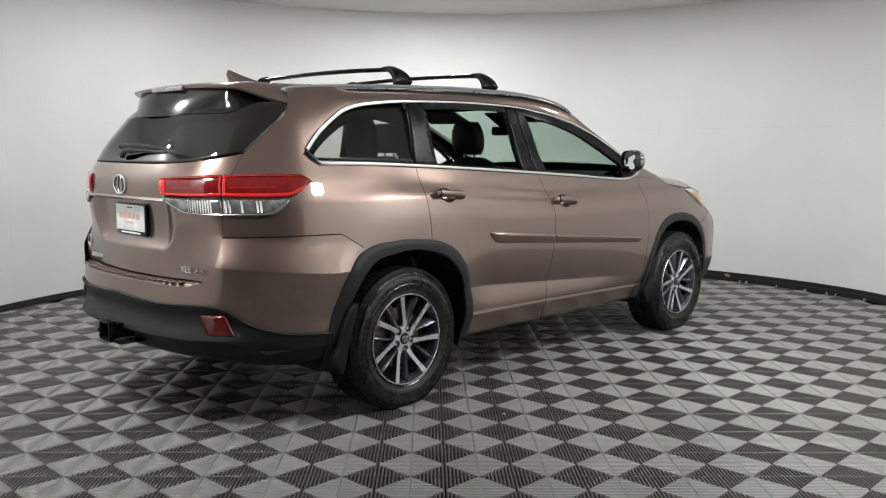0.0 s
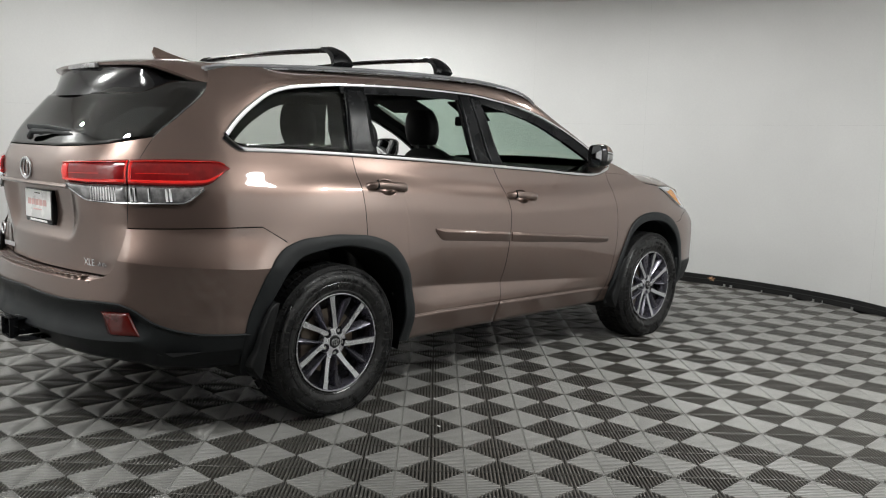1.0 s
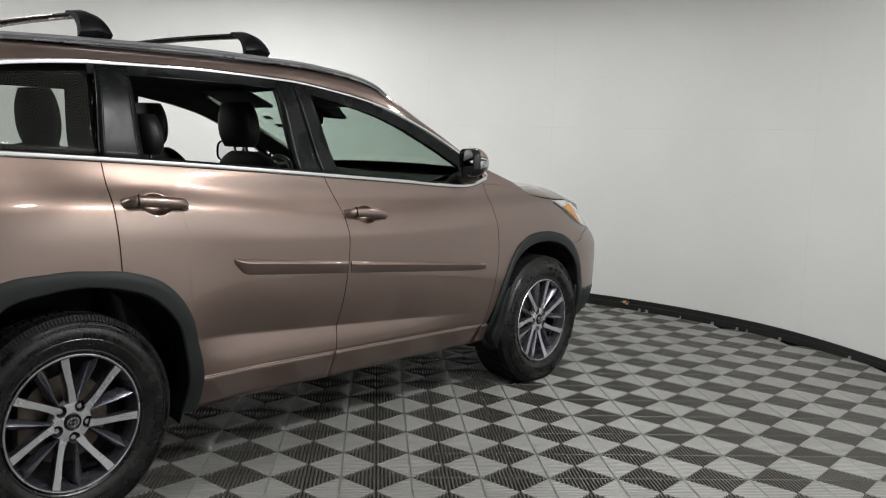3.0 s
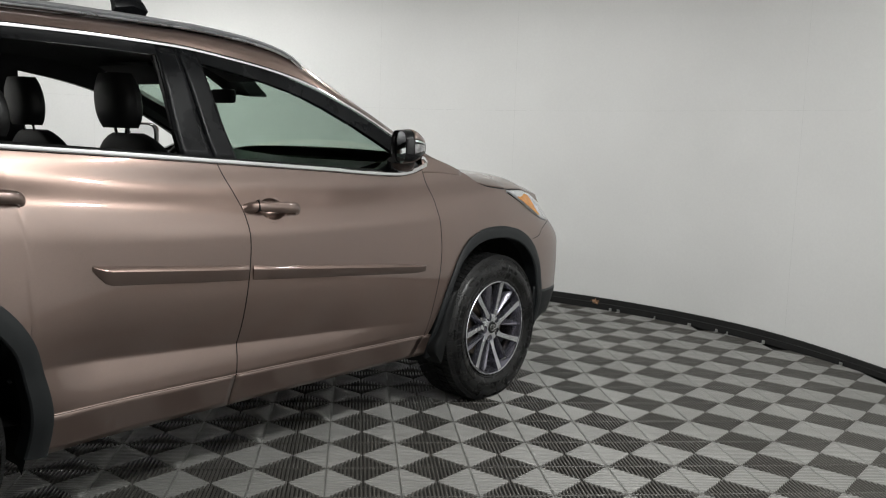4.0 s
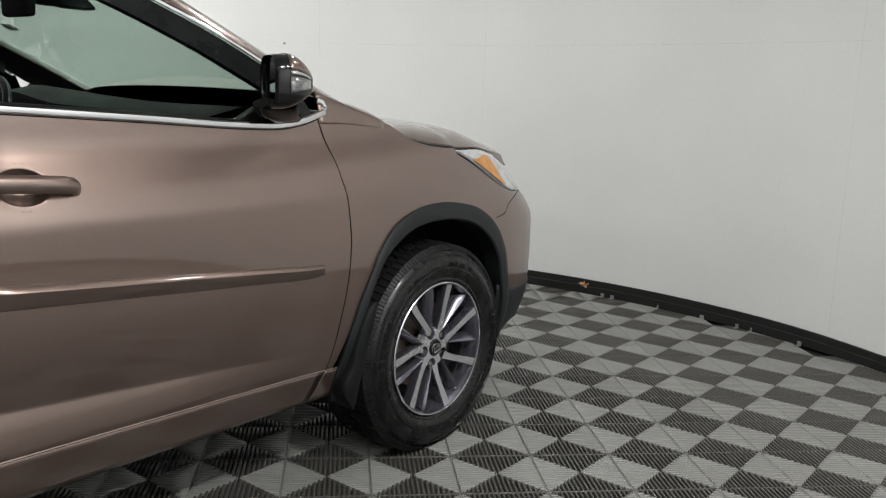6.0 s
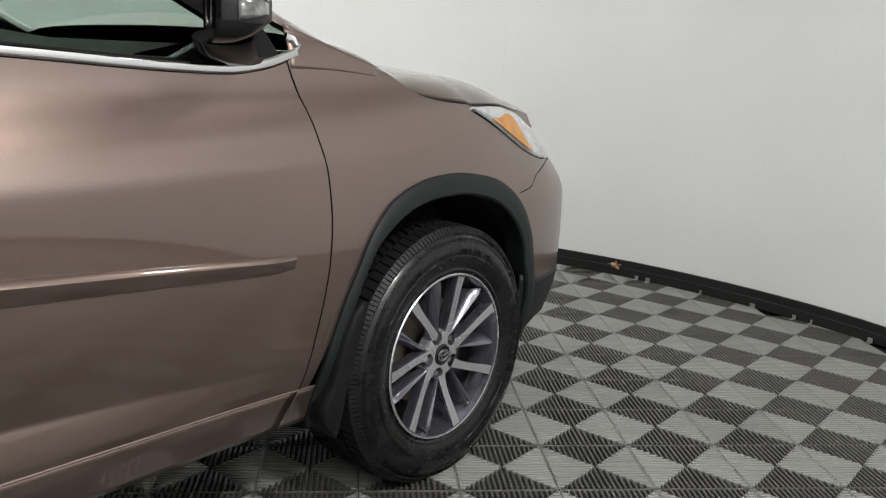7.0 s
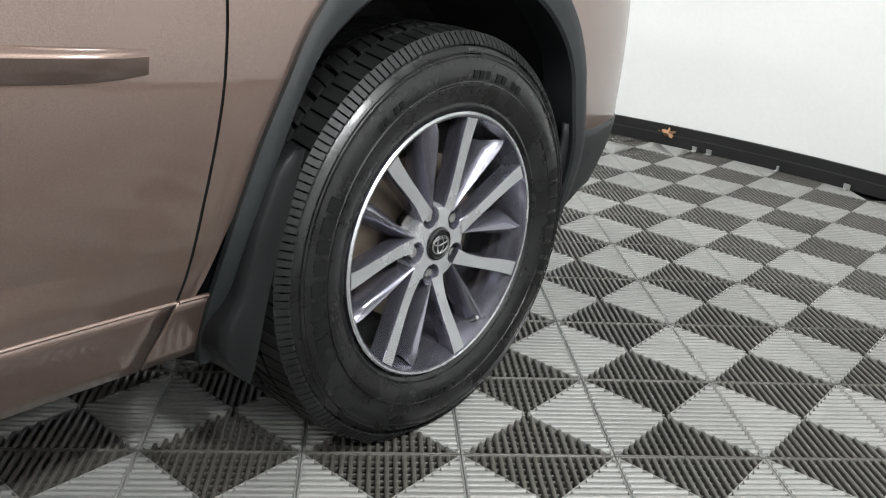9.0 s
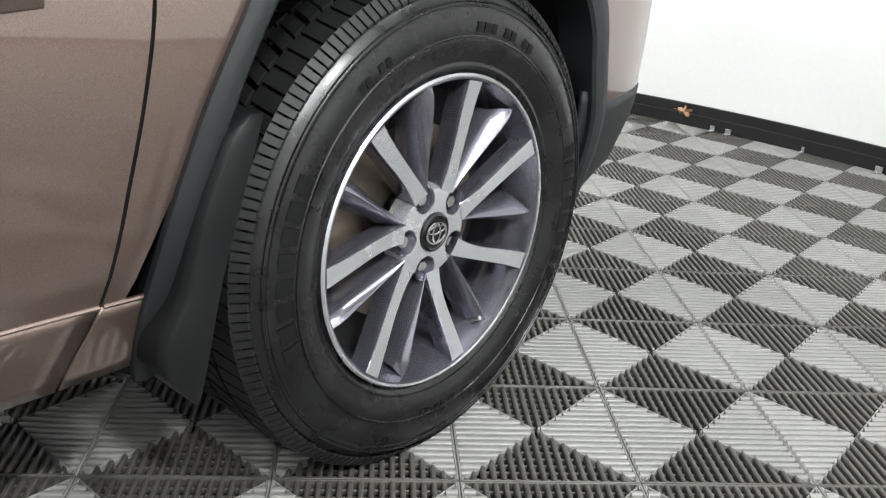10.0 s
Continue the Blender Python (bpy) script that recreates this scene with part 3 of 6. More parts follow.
def shell_patch(bm, ua, ub, za, zb, nu, nz, s, lift=0.0, both=False, out=(0, -0.2, 0.75), knee=None, share=0.4):
    """A piece of the shell between the stations ua(z), ub(z) and heights za(u), zb(u)."""
    cols = []
    for i in range(nu + 1):
        c = i / nu
        um = mixv(ua(0.7), ub(0.7), c)
        lo, hi = za(um), zb(um)
        um = mixv(ua(lo), ub(lo), c)
        lo = za(um)
        um = mixv(ua(hi), ub(hi), c)
        hi = zb(um)
        cols.append([shell(mixv(ua(z), ub(z), c), z, -lift) for z in rows_between(lo, hi, nz, knee(um) if knee else None, share)])
    if both:
        other = [[Vector((-p.x, p.y, p.z)) for p in col] for col in cols]
        cols = cols + other[::-1][1:]
        return grid(bm, cols, out)
    return grid(bm, [[mirrored(p, s) for p in col] for col in cols], out)


def const(v):
    return lambda z: v


GAP = 0.0024


def fender_roll(y):
    """Width and height of the fender's rolled shoulder at the station y."""
    return mixv(0.080, 0.010, ease((y - 1.02) / 0.28)), mixv(0.028, 0.003, ease((y - 1.08) / 0.18))


def build_sides():
    for s in (1, -1):
        # rear quarter, from the door seam back to the tailgate
        bm = bmesh.new()
        top = lambda u: BELT(max(u, -1.9)) - 0.004 if u > -1.9 else 1.311
        low = lambda u: 0.932 if u < -1.78 else max(bottom(u, 0.80), mixv(0.932, 0.862, clamp((u + 1.78) / 0.11)) if u < -1.67 else 0.8)
        shell_patch(bm, const(-1.90), lambda z: SEAM_REAR(z) - GAP, low, top, 44, 22, s)
        shell_patch(bm, lambda z: TAIL_SEAM(z) + GAP, const(-1.90), const(0.932), const(1.32), 20, 14, s)
        shell_patch(bm, lambda z: TAIL_SEAM(z) + GAP, const(-1.90), const(1.32), const(1.63), 20, 14, s)
        bmesh.ops.remove_doubles(bm, verts=bm.verts, dist=0.0015)
        thick(part("quarter_panel", bm, PAINT, car), 0.006, LINER, False)
        # doors
        bm = bmesh.new()
        shell_patch(bm, lambda z: SEAM_REAR(z) + GAP, lambda z: SEAM_MID(z) - GAP, lambda u: bottom(u, SILL(u) + 0.002), lambda u: BELT(u) - 0.004, 96, 84, s, knee=sculpt_top, share=0.25)
        open_cup(bm, *HANDLES[0], s)
        rear_door = thick(part("rear_door", bm, PAINT, car), 0.006, CABIN, False)
        bm = bmesh.new()
        shell_patch(bm, lambda z: SEAM_MID(z) + GAP, lambda z: SEAM_FRONT(z) - GAP, lambda u: bottom(u, SILL(u) + 0.002), lambda u: BELT(u) - 0.004, 96, 84, s, knee=sculpt_top, share=0.25)
        open_cup(bm, *HANDLES[1], s)
        front_door = thick(part("front_door", bm, PAINT, car), 0.006, CABIN, False)
        # sills under the doors
        bm = bmesh.new()
        top = lambda u: SILL(u) - 0.001
        spans = ((const(-0.93), lambda z: SEAM_MID(z) - GAP), (lambda z: SEAM_MID(z) + GAP, lambda z: SEAM_FRONT(z) - GAP), (lambda z: SEAM_FRONT(z) + GAP, const(0.93)))
        for ua, ub in spans:
            shell_patch(bm, ua, ub, const(0.292), top, 30, 6, s, 0.001)
        rocker = thick(part("rocker_panel", bm, PAINT, car), 0.006)
        # a thin raised crease along the top of the sill
        for ua, ub in spans:
            bm = bmesh.new()
            tube(bm, [mirrored(shell(u, SILL(u), 0.0005), s) for u in [mixv(ua(0.40), ub(0.40), k / 24) for k in range(25)]], 0.0034, 8)
            part("sill_crease", bm, PAINT, rocker)
        # front fender, its shoulder rolling in toward the bonnet
        bm = bmesh.new()
        cols = []
        for k in range(61):
            c = k / 60
            um = mixv(SEAM_FRONT(1.1) + GAP, 1.50, c)
            top = FENDER_TOP(um) - 0.002
            lo = bottom(mixv(SEAM_FRONT(0.6) + GAP, 1.50, c), 0.30)
            zs = [mixv(lo, top, q / 26) for q in range(27)]
            col = [shell(mixv(SEAM_FRONT(z) + GAP, 1.50, c), z) for z in zs]
            w, h = fender_roll(col[-1].y)
            col += [Vector((col[26].x - w * (1 - math.cos(a)), col[26].y, col[26].z + h * math.sin(a))) for a in [radians(90 * q / 8) for q in range(1, 9)]]
            cols.append([mirrored(p, s) for p in col])
        grid(bm, cols, (0, 0.8, 0.5))
        shell_patch(bm, const(1.50), const(2.02), lambda u: max(bottom(u, 0.3), BUMPER_TOP(u) + 0.003 if u > 1.72 else 0.3), lambda u: max(LAMP_LOW(u) - 0.004, BUMPER_TOP(u) + 0.008), 20, 12, s)
        thick(part("front_fender", bm, PAINT, car), 0.006, DARK, False)
        build_handles(rear_door, front_door, s)
        bm = bmesh.new()
        shell_patch(bm, const(-1.40), const(1.05), lambda u: bottom(u, 0.36), const(1.10), 40, 10, s, -0.05)
        part("inner_side", bm, DARK, car)


BUMPER_TOP = curve((1.70, 1.80, 1.85, 2.05, 2.25, 2.5, 3.0), (0.785, 0.80, 0.835, 0.868, 0.87, 0.80, 0.76))
LIP_LOW = curve((1.76, 1.80, 1.88, 1.97, 2.10, 2.45, 3.0), (0.296, 0.298, 0.316, 0.345, 0.335, 0.29, 0.28))
LAMP_TOP = curve((1.50, 1.66, 1.80, 2.05, 2.30, 2.45), (1.050, 1.046, 1.024, 0.988, 0.955, 0.94))
LAMP_LOW = curve((1.50, 1.62, 1.75, 1.85, 1.95, 2.30, 2.45), (1.044, 0.995, 0.935, 0.897, 0.877, 0.862, 0.875))
TAIL_SEAM = curve((0.70, 0.735, 0.80, 0.93, 1.12, 1.22, 1.32, 1.41, 1.54, 1.58, 1.66), (-2.66, -2.53, -2.47, -2.44, -2.42, -2.365, -2.305, -2.175, -2.012, -2.010, -2.09))


HANDLES = ((-1.074, 1.094), (-0.029, 1.022))


def cup_frame(y, z):
    base = shell(y, z)
    tilt = math.atan2(shell(y, z + 0.03).x - shell(y, z - 0.03).x, 0.06)
    return Matrix.Translation((base.x, y, z)) @ Matrix.Rotation(radians(-4.0), 4, "X") @ Matrix.Rotation(tilt, 4, "Y")


def open_cup(bm, y, z, s):
    """Opens the door skin behind the grip."""
    bm.faces.ensure_lookup_table()
    gone = [f for f in bm.faces if math.hypot((f.calc_center_median().y - y) / 0.0645, (f.calc_center_median().z - z) / 0.0465) < 1]
    bmesh.ops.delete(bm, geom=gone, context="FACES")


def build_handles(rear_door, front_door, s):
    for door, (y, z) in ((rear_door, HANDLES[0]), (front_door, HANDLES[1])):
        place = cup_frame(y, z)
        # the hollow behind the grip, with a soft lip
        bm = bmesh.new()
        rows = []
        for r, d in ((0.02, -0.044), (0.35, -0.043), (0.65, -0.037), (0.85, -0.022), (0.94, -0.011), (0.985, -0.004), (1.02, -0.0006), (1.06, 0.0002), (1.12, 0.0003), (1.22, 0.0003), (1.32, 0.0003)):
            row = [place @ Vector((d, 0.058 * r * math.cos(a), 0.041 * r * math.sin(a))) for a in [2 * math.pi * j / 48 for j in range(49)]]
            if r > 0.96:
                row = [shell(p.y, p.z) + Vector((d + 0.0006, 0, 0)) for p in row]
            rows.append(row)
        grid(bm, [[mirrored(p, s) for p in r] for r in rows], ((place.translation.x - 1.0) * s, y, z))
        part("handle_cup", bm, PAINT, door, sharp=60)
        bm = bmesh.new()
        pts = [(-0.012 + 0.041 * (1 - abs(2 * q - 1) ** 7), mixv(-0.128, 0.124, q), -0.002) for q in [0.5 - 0.5 * math.cos(math.pi * k / 24) for k in range(25)]]
        rad = lambda q: 0.70 + 0.30 * math.sin(math.pi * clamp(q * 0.92 + 0.04)) ** 0.4
        tube(bm, [place @ Vector(p) for p in pts], rad, 14, flat=(0.014, 0.0205))
        if s < 0:
            for v in bm.verts:
                v.co.x *= -1
            bmesh.ops.reverse_faces(bm, faces=bm.faces)
        part("door_handle", bm, PAINT, door, "brown painted pull handle")
        bm = bmesh.new()
        box(bm, (0.016, -0.094, -0.0232), (0.0452, -0.0920, 0.0192), place)
        if s < 0:
            for v in bm.verts:
                v.co.x *= -1
            bmesh.ops.reverse_faces(bm, faces=bm.faces)
        part("handle_joint", bm, DARK, door)
    # body side mouldings, deeper at the rear end
    for door, y0, y1 in ((rear_door, -0.755, -0.158), (front_door, -0.138, 0.832)):
        bm = bmesh.new()
        rows = []
        n = 28
        for k in range(n + 1):
            q = k / n
            y = mixv(y0, y1, q)
            f = (y + 0.755) / 1.617
            zt, zb = mixv(0.876, 0.735, f), mixv(0.812, 0.697, f)
            tip = 1.0 if y0 < -0.5 and k < 3 else 0.0
            zb2 = mixv(zb, zt, [0.75, 0.4, 0.12][k] if tip else 0.0)
            prof = ((0.0, 0.001), (0.0, 0.005), (0.05, 0.0085), (0.22, 0.0165), (0.27, 0.0175), (0.32, 0.0165), (0.92, 0.008), (1.0, 0.004), (1.0, 0.001))
            if y1 > 0.5 and k > n - 4:
                zb2 = mixv(zb, zt, (0.03, 0.10, 0.24)[k - n + 2] if k > n - 3 else 0.0)
            endk = 0.35 if k in (0, n) else 0.8 if k in (1, n - 1) else 1.0
            rows.append([mirrored(shell(y, mixv(zt, zb2, a), -d * endk), s) for a, d in prof])
        grid(bm, rows, (0, 0, 0.8))
        for r in (rows[0], rows[-1]):
            bm.faces.new([bm.verts.new(p) for p in r])
        part("side_moulding", bm, PAINT, door, "brown painted side moulding")


def gate_in(x, z):
    """How far the gate's skin sits in: a plate recess and the foot behind the bumper step."""
    plate = 0.050 * ease((1.096 - z) / 0.009) * (1 - ease((abs(x) - 0.30) / 0.16))
    foot = 0.065 * ease((1.0 - z) / 0.27) * (1 - 0.7 * ease((abs(x) - 0.45) / 0.25))
    return max(plate * ease((z - 0.74) / 0.16), foot)


def build_rear():
    # painted upper bumper: corners to the arches, low step under the gate
    bm = bmesh.new()
    LOW = lambda u: LOW_TOP(u)
    for s in (1, -1):
        shell_patch(bm, lambda z: TAIL_SEAM(max(z, 0.70)) + 0.001, const(-1.62), lambda u: max(LOW(u), bottom(u, 0.3)) + 0.002, lambda u: mixv(0.927, 0.857, clamp((u + 1.78) / 0.11)), 46, 24, s, 0.002, knee=ridge, share=0.6)
    shell_patch(bm, const(-2.66), const(-3.3), lambda u: LOW(u) + 0.002, const(0.70), 26, 8, 1, 0.002, both=True)
    bmesh.ops.remove_doubles(bm, verts=bm.verts, dist=0.004)
    bumper = thick(part("rear_bumper", bm, PAINT, car, sharp=13), 0.01, DARK, False)
    # its flat step with grip ribs
    bm = bmesh.new()
    us = [mixv(-2.46, -3.3, k / 20) for k in range(21)]
    prof = ((0.0, 0.699), (0.016, 0.712), (0.055, 0.716), (0.10, 0.712))
    rows = [[shell(u, 0.70) * 1.0 + Vector((-d * 0.5 if u > -2.7 else 0, d, z - 0.70)) for d, z in prof] for u in us]
    rows += [[Vector((-p.x, p.y, p.z)) for p in r] for r in rows[::-1][1:]]
    grid(bm, rows, (0, -2.3, 0.2))
    part("bumper_step", bm, PAINT, bumper)
    for k in range(-11, 12):
        bm = bmesh.new()
        x = k * 0.045
        box(bm, (x - 0.014, -2.492 + abs(x) ** 2 * 0.2, 0.7125), (x + 0.014, -2.448 + abs(x) ** 2 * 0.2, 0.7185), bevel=0.002)
        part("grip_rib", bm, PAINT, bumper)
    # black lower bumper: a hollowed upper tier down to a shelf, and a recessed skirt
    bm = bmesh.new()

    def tier(u, z):
        q = clamp((z - 0.455) / (LOW(u) - 0.455))
        shelf = 1 - ease((u + 2.42) / 0.16)
        return 0.008 - 0.024 * math.sin(math.pi * q) ** 1.2 * shelf + 0.014 * (1 - q) * shelf
    rows = []
    for k in range(67):
        u = mixv(-1.84, -3.3, k / 66)
        shelf = 1 - ease((u + 2.42) / 0.16)
        foot = mixv(0.310, 0.345, clamp((-2.1 - u) / 0.5))
        kz = mixv(0.40, 0.455, shelf)
        row = [shell(u, mixv(LOW(u), kz, j / 12), -tier(u, mixv(LOW(u), kz, j / 12))) for j in range(13)]
        row += [shell(u, kz - 0.012, -(tier(u, kz) - 0.004 * shelf)), shell(u, kz - 0.016, -(0.004 - 0.030 * shelf)), shell(u, foot + 0.02, -(0.0 - 0.036 * shelf)), shell(u, foot, 0.012 + 0.045 * shelf)]
        rows.append(row)
    rows += [[Vector((-p.x, p.y, p.z)) for p in r] for r in rows[::-1][1:]]
    grid(bm, rows, (0, -1.9, 0.6))
    lower = thick(part("lower_bumper", bm, TRIM, car, "grey-black textured plastic lower bumper", sharp=40), 0.012)
    # bright edge line along its top
    bm = bmesh.new()
    pts = [shell(u, LOW(u) + 0.002, -0.009) for u in [mixv(-1.86, -3.3, k / 60) for k in range(61)]]
    pts += [Vector((-p.x, p.y, p.z)) for p in pts[::-1][1:]]
    tube(bm, pts, 0.006, 8)
    part("edge_line", bm, TRIM, lower)
    # reflectors in the corners
    for s in (1, -1):
        bm = bmesh.new()
        rows = []
        for i in range(9):
            c = i / 8
            col = []
            for j in range(9):
                z = mixv(0.472, 0.578, j / 8)
                u = mixv(mixv(-2.37, -2.43, j / 8), mixv(-2.535, -2.575, j / 8), c)
                e = 0.010 if 0 < i < 8 and 0 < j < 8 else 0.004
                col.append(mirrored(shell(u, z, -0.004 - e), s))
            rows.append(col)
        grid(bm, rows, (0, -1.8, 0.5))
        thick(part("rear_reflector", bm, REFLEX, lower, "dark red corner reflector"), 0.006)
    # tow hitch receiver: a square tube with a collar, its end open
    bm = bmesh.new()
    box(bm, (-0.016, -2.575, 0.398), (0.072, -2.2, 0.402), bevel=0.001)
    box(bm, (-0.016, -2.575, 0.470), (0.088, -2.2, 0.476), bevel=0.001)
    box(bm, (-0.016, -2.575, 0.402), (-0.010, -2.2, 0.470), bevel=0.001)
    box(bm, (0.066, -2.575, 0.402), (0.072, -2.2, 0.470), bevel=0.001)
    hitch = part("tow_hitch", bm, SATIN, car, "black square tow hitch receiver")
    bm = bmesh.new()
    for x0, x1, z0, z1 in ((-0.028, 0.084, 0.476, 0.486), (-0.028, 0.084, 0.388, 0.398), (-0.028, -0.016, 0.398, 0.476), (0.072, 0.084, 0.398, 0.476)):
        box(bm, (x0, -2.585, z0), (x1, -2.548, z1), bevel=0.003)
    part("hitch_collar", bm, SATIN, hitch)
    # near-black plate for the shade inside the open tube
    bm = bmesh.new()
    box(bm, (-0.009, -2.50, 0.403), (0.065, -2.49, 0.469))
    part("hitch_mouth_shade", bm, DARK, hitch)
    bm = bmesh.new()
    tube(bm, [(-0.020, -2.560, 0.402), (-0.060, -2.566, 0.400), (-0.074, -2.566, 0.424), (-0.050, -2.566, 0.450), (-0.022, -2.560, 0.452)], 0.007, 8)
    part("chain_loop", bm, SATIN, hitch)
    bm = bmesh.new()
    box(bm, (0.072, -2.57, 0.388), (0.17, -2.40, 0.394), bevel=0.001)
    part("chain_plate", bm, SATIN, hitch)
    # tailgate below the glass
    bm = bmesh.new()
    shell_patch(bm, lambda z: TAIL_SEAM(z) - GAP, const(-3.3), lambda u: 0.722, lambda u: GLASS_LOW(u), 60, 60, 1, both=True)
    for v in bm.verts:
        v.co.y += gate_in(v.co.x, v.co.z)
    gate = thick(part("tailgate", bm, PAINT, car), 0.01, LINER, False)
    # rear glass
    bm = bmesh.new()
    shell_patch(bm, lambda z: TAIL_SEAM(z) - GAP, const(-3.3), lambda u: GLASS_LOW(u) + 0.006, lambda u: mixv(1.506, 1.562, ease((u + 2.62) / 0.3)), 40, 20, 1, 0.001, both=True)
    thick(part("rear_window", bm, REARGLASS, gate, "dark tinted rear window"), 0.004)
    # black border printed behind the glass
    bm = bmesh.new()
    for s in (1, -1):
        shell_patch(bm, lambda z: TAIL_SEAM(z) - GAP, lambda z: TAIL_SEAM(z) - 0.14, lambda u: 1.30, lambda u: 1.565, 6, 12, s, -0.010)
    shell_patch(bm, const(-2.3), const(-3.3), lambda u: 1.46, lambda u: 1.53, 20, 4, 1, -0.010, both=True)
    part("window_border", bm, GLOSS, gate)
    # spoiler: a thin wing that carries the roof on, over a gloss black fairing
    bm = bmesh.new()
    rows, under = [], []
    for k in range(-24, 25):
        q = k / 24
        a = abs(q)
        x = q * 0.61
        f = ease((a - 0.80) / 0.20)
        y_in, y_out = -1.80 - 0.06 * (1 - a * a), mixv(-2.186 + 0.095 * a * a, -1.905, f)
        z_in = ROOF_EDGE(-1.85) + 0.044 * (1 - a * a) ** 0.8 - 0.004
        z_out = mixv(1.652 - 0.012 * a * a, 1.565, f)
        flare = 1 + 0.055 * f
        top = [(x * mixv(1, flare, c), mixv(y_in, y_out, c), mixv(z_in, z_out, c) + 0.012 * math.sin(math.pi * c)) for c in (0, .25, .5, .75, .94)]
        x *= flare
        rows.append(top + [(x, y_out - 0.004, z_out - 0.004), (x, y_out + 0.002, z_out - 0.016), (x, mixv(y_in, y_out, .8), z_out - 0.028)])
        gy = -2.252 + 0.36 * x * x + 0.25 * abs(x) ** 3
        under.append([(x * 0.88, mixv(y_out + 0.010, gy - 0.014, c), mixv(z_out - 0.012, 1.496 + 0.03 * a ** 3, c) + 0.010 * math.sin(math.pi * c)) for c in (0, .2, .4, .6, .8, .93, 1.0)] + [(x * 0.88, gy + 0.02, 1.500 + 0.03 * a ** 3)])
    grid(bm, rows, (0, -2.0, 1.62))
    for r in (rows[0], rows[-1]):
        bm.faces.new([bm.verts.new(p) for p in r])
    spoiler = part("rear_spoiler", bm, PAINT, gate)
    bm = bmesh.new()
    grid(bm, under, (0, -1.9, 1.45))
    thick(part("spoiler_underside", bm, GLOSS, spoiler, "gloss black spoiler fairing"), 0.012)
    bm = bmesh.new()
    box(bm, (-0.150, -2.200, 1.624), (0.150, -2.178, 1.646), bevel=0.003)
    part("brake_light", bm, CLEARLENS, spoiler, "clear high brake light")
    # wiper
    bm = bmesh.new()
    tube(bm, [(-0.03, -2.43, 1.30), (0.02, -2.435, 1.325), (0.16, -2.41, 1.325), (0.33, -2.385, 1.315)], lambda q: 1.5 - q, 8, flat=(0.010, 0.012))
    wiper = part("rear_wiper", bm, TRIM, gate, "black rear wiper arm and blade")
    bm = bmesh.new()
    tube(bm, [(-0.06, -2.425, 1.345), (0.10, -2.40, 1.345), (0.30, -2.375, 1.325), (0.40, -2.35, 1.318)], 0.008, 8, flat=(0.006, 0.013))
    part("wiper_blade", bm, TRIM, wiper)
    # emblem as a plain oval ring
    bm = bmesh.new()
    tube(bm, [(0.062 * math.cos(a), -2.462, 1.158 + 0.046 * math.sin(a)) for a in [2 * math.pi * k / 40 for k in range(40)]], 0.006, 8, closed=True, up=(0, 1, 0))
    part("emblem", bm, CHROME, gate, "chrome oval emblem ring")
    bm = bmesh.new()
    tube(bm, [(0.022 * math.cos(a), -2.462, 1.158 + 0.043 * math.sin(a)) for a in [2 * math.pi * k / 30 for k in range(30)]], 0.004, 6, closed=True, up=(0, 1, 0))
    part("emblem_ring", bm, CHROME, gate)
    # plate garnish lip above the plate and the plate
    bm = bmesh.new()
    rows = []
    for k in range(25):
        x = mixv(-0.40, 0.40, k / 24)
        y = -2.455 + 0.12 * x * x
        rows.append([(x, y + 0.03, 1.108), (x, y - 0.006, 1.102), (x, y - 0.012, 1.092), (x, y, 1.082), (x, y + 0.03, 1.080)])
    grid(bm, rows, (0, -2.3, 1.09))
    part("plate_lip", bm, PAINT, gate)
    bm = bmesh.new()
    box(bm, (-0.158, -2.412, 0.902), (0.158, -2.375, 1.060), bevel=0.004)
    holder = part("plate_frame", bm, GLOSS, gate, "black plate frame")
    bm = bmesh.new()
    box(bm, (-0.150, -2.416, 0.924), (0.150, -2.4115, 1.054), bevel=0.001)
    part("plate", bm, PLATE_W, holder, "white dealer plate")
    for x0, x1, z0, z1, mt in ((-0.115, 0.115, 0.990, 1.018, PLATE_R), (-0.05, 0.05, 0.968, 0.974, PLATE_R), (-0.03, 0.03, 1.044, 1.049, PLATE_K), (-0.10, 0.10, 0.9145, 0.9235, PLATE_W)):
        n = 5 if mt is PLATE_R else 1
        for k in range(n):
            bm = bmesh.new()
            w = (x1 - x0) / n
            box(bm, (x0 + k * w, -2.4175 if z0 > 0.925 else -2.4135, z0 - 0.006), (x0 + (k + 0.78) * w if n > 1 else x1, -2.416 if z0 > 0.925 else -2.412, z1 - 0.006))
            part("print_bar", bm, mt, holder)
    # trim letters
    for body, x, z, size in (("XLE", 0.446, 0.757, 0.032), ("AWD", 0.540, 0.759, 0.021)):
        fc = bpy.data.curves.new("letters", "FONT")
        fc.body, fc.size, fc.extrude, fc.space_character = body, size * 1.35, 0.002, 1.05
        tmp = new("letters", fc)
        bpy.context.view_layer.update()
        me = bpy.data.meshes.new_from_object(tmp.evaluated_get(bpy.context.evaluated_depsgraph_get()))
        bpy.data.objects.remove(tmp)
        for v in me.vertices:
            xx, zz = x + v.co.x, z + v.co.y
            p = min((shell(q, zz) for q in [mixv(-2.95, -2.40, k / 60) for k in range(61)]), key=lambda r: abs(r.x - xx))
            v.co = (xx, p.y + gate_in(xx, zz) - 0.012 - v.co.z, zz)
        part("badge", me, CHROME, gate, "chrome letters " + body)
    # model badge on the far side, as a plain bar
    bm = bmesh.new()
    box(bm, (-0.49, -2.402, 0.752), (-0.35, -2.396, 0.774), Matrix.Identity(4))
    part("badge", bm, CHROME, gate, "chrome name badge")
    bm = bmesh.new()
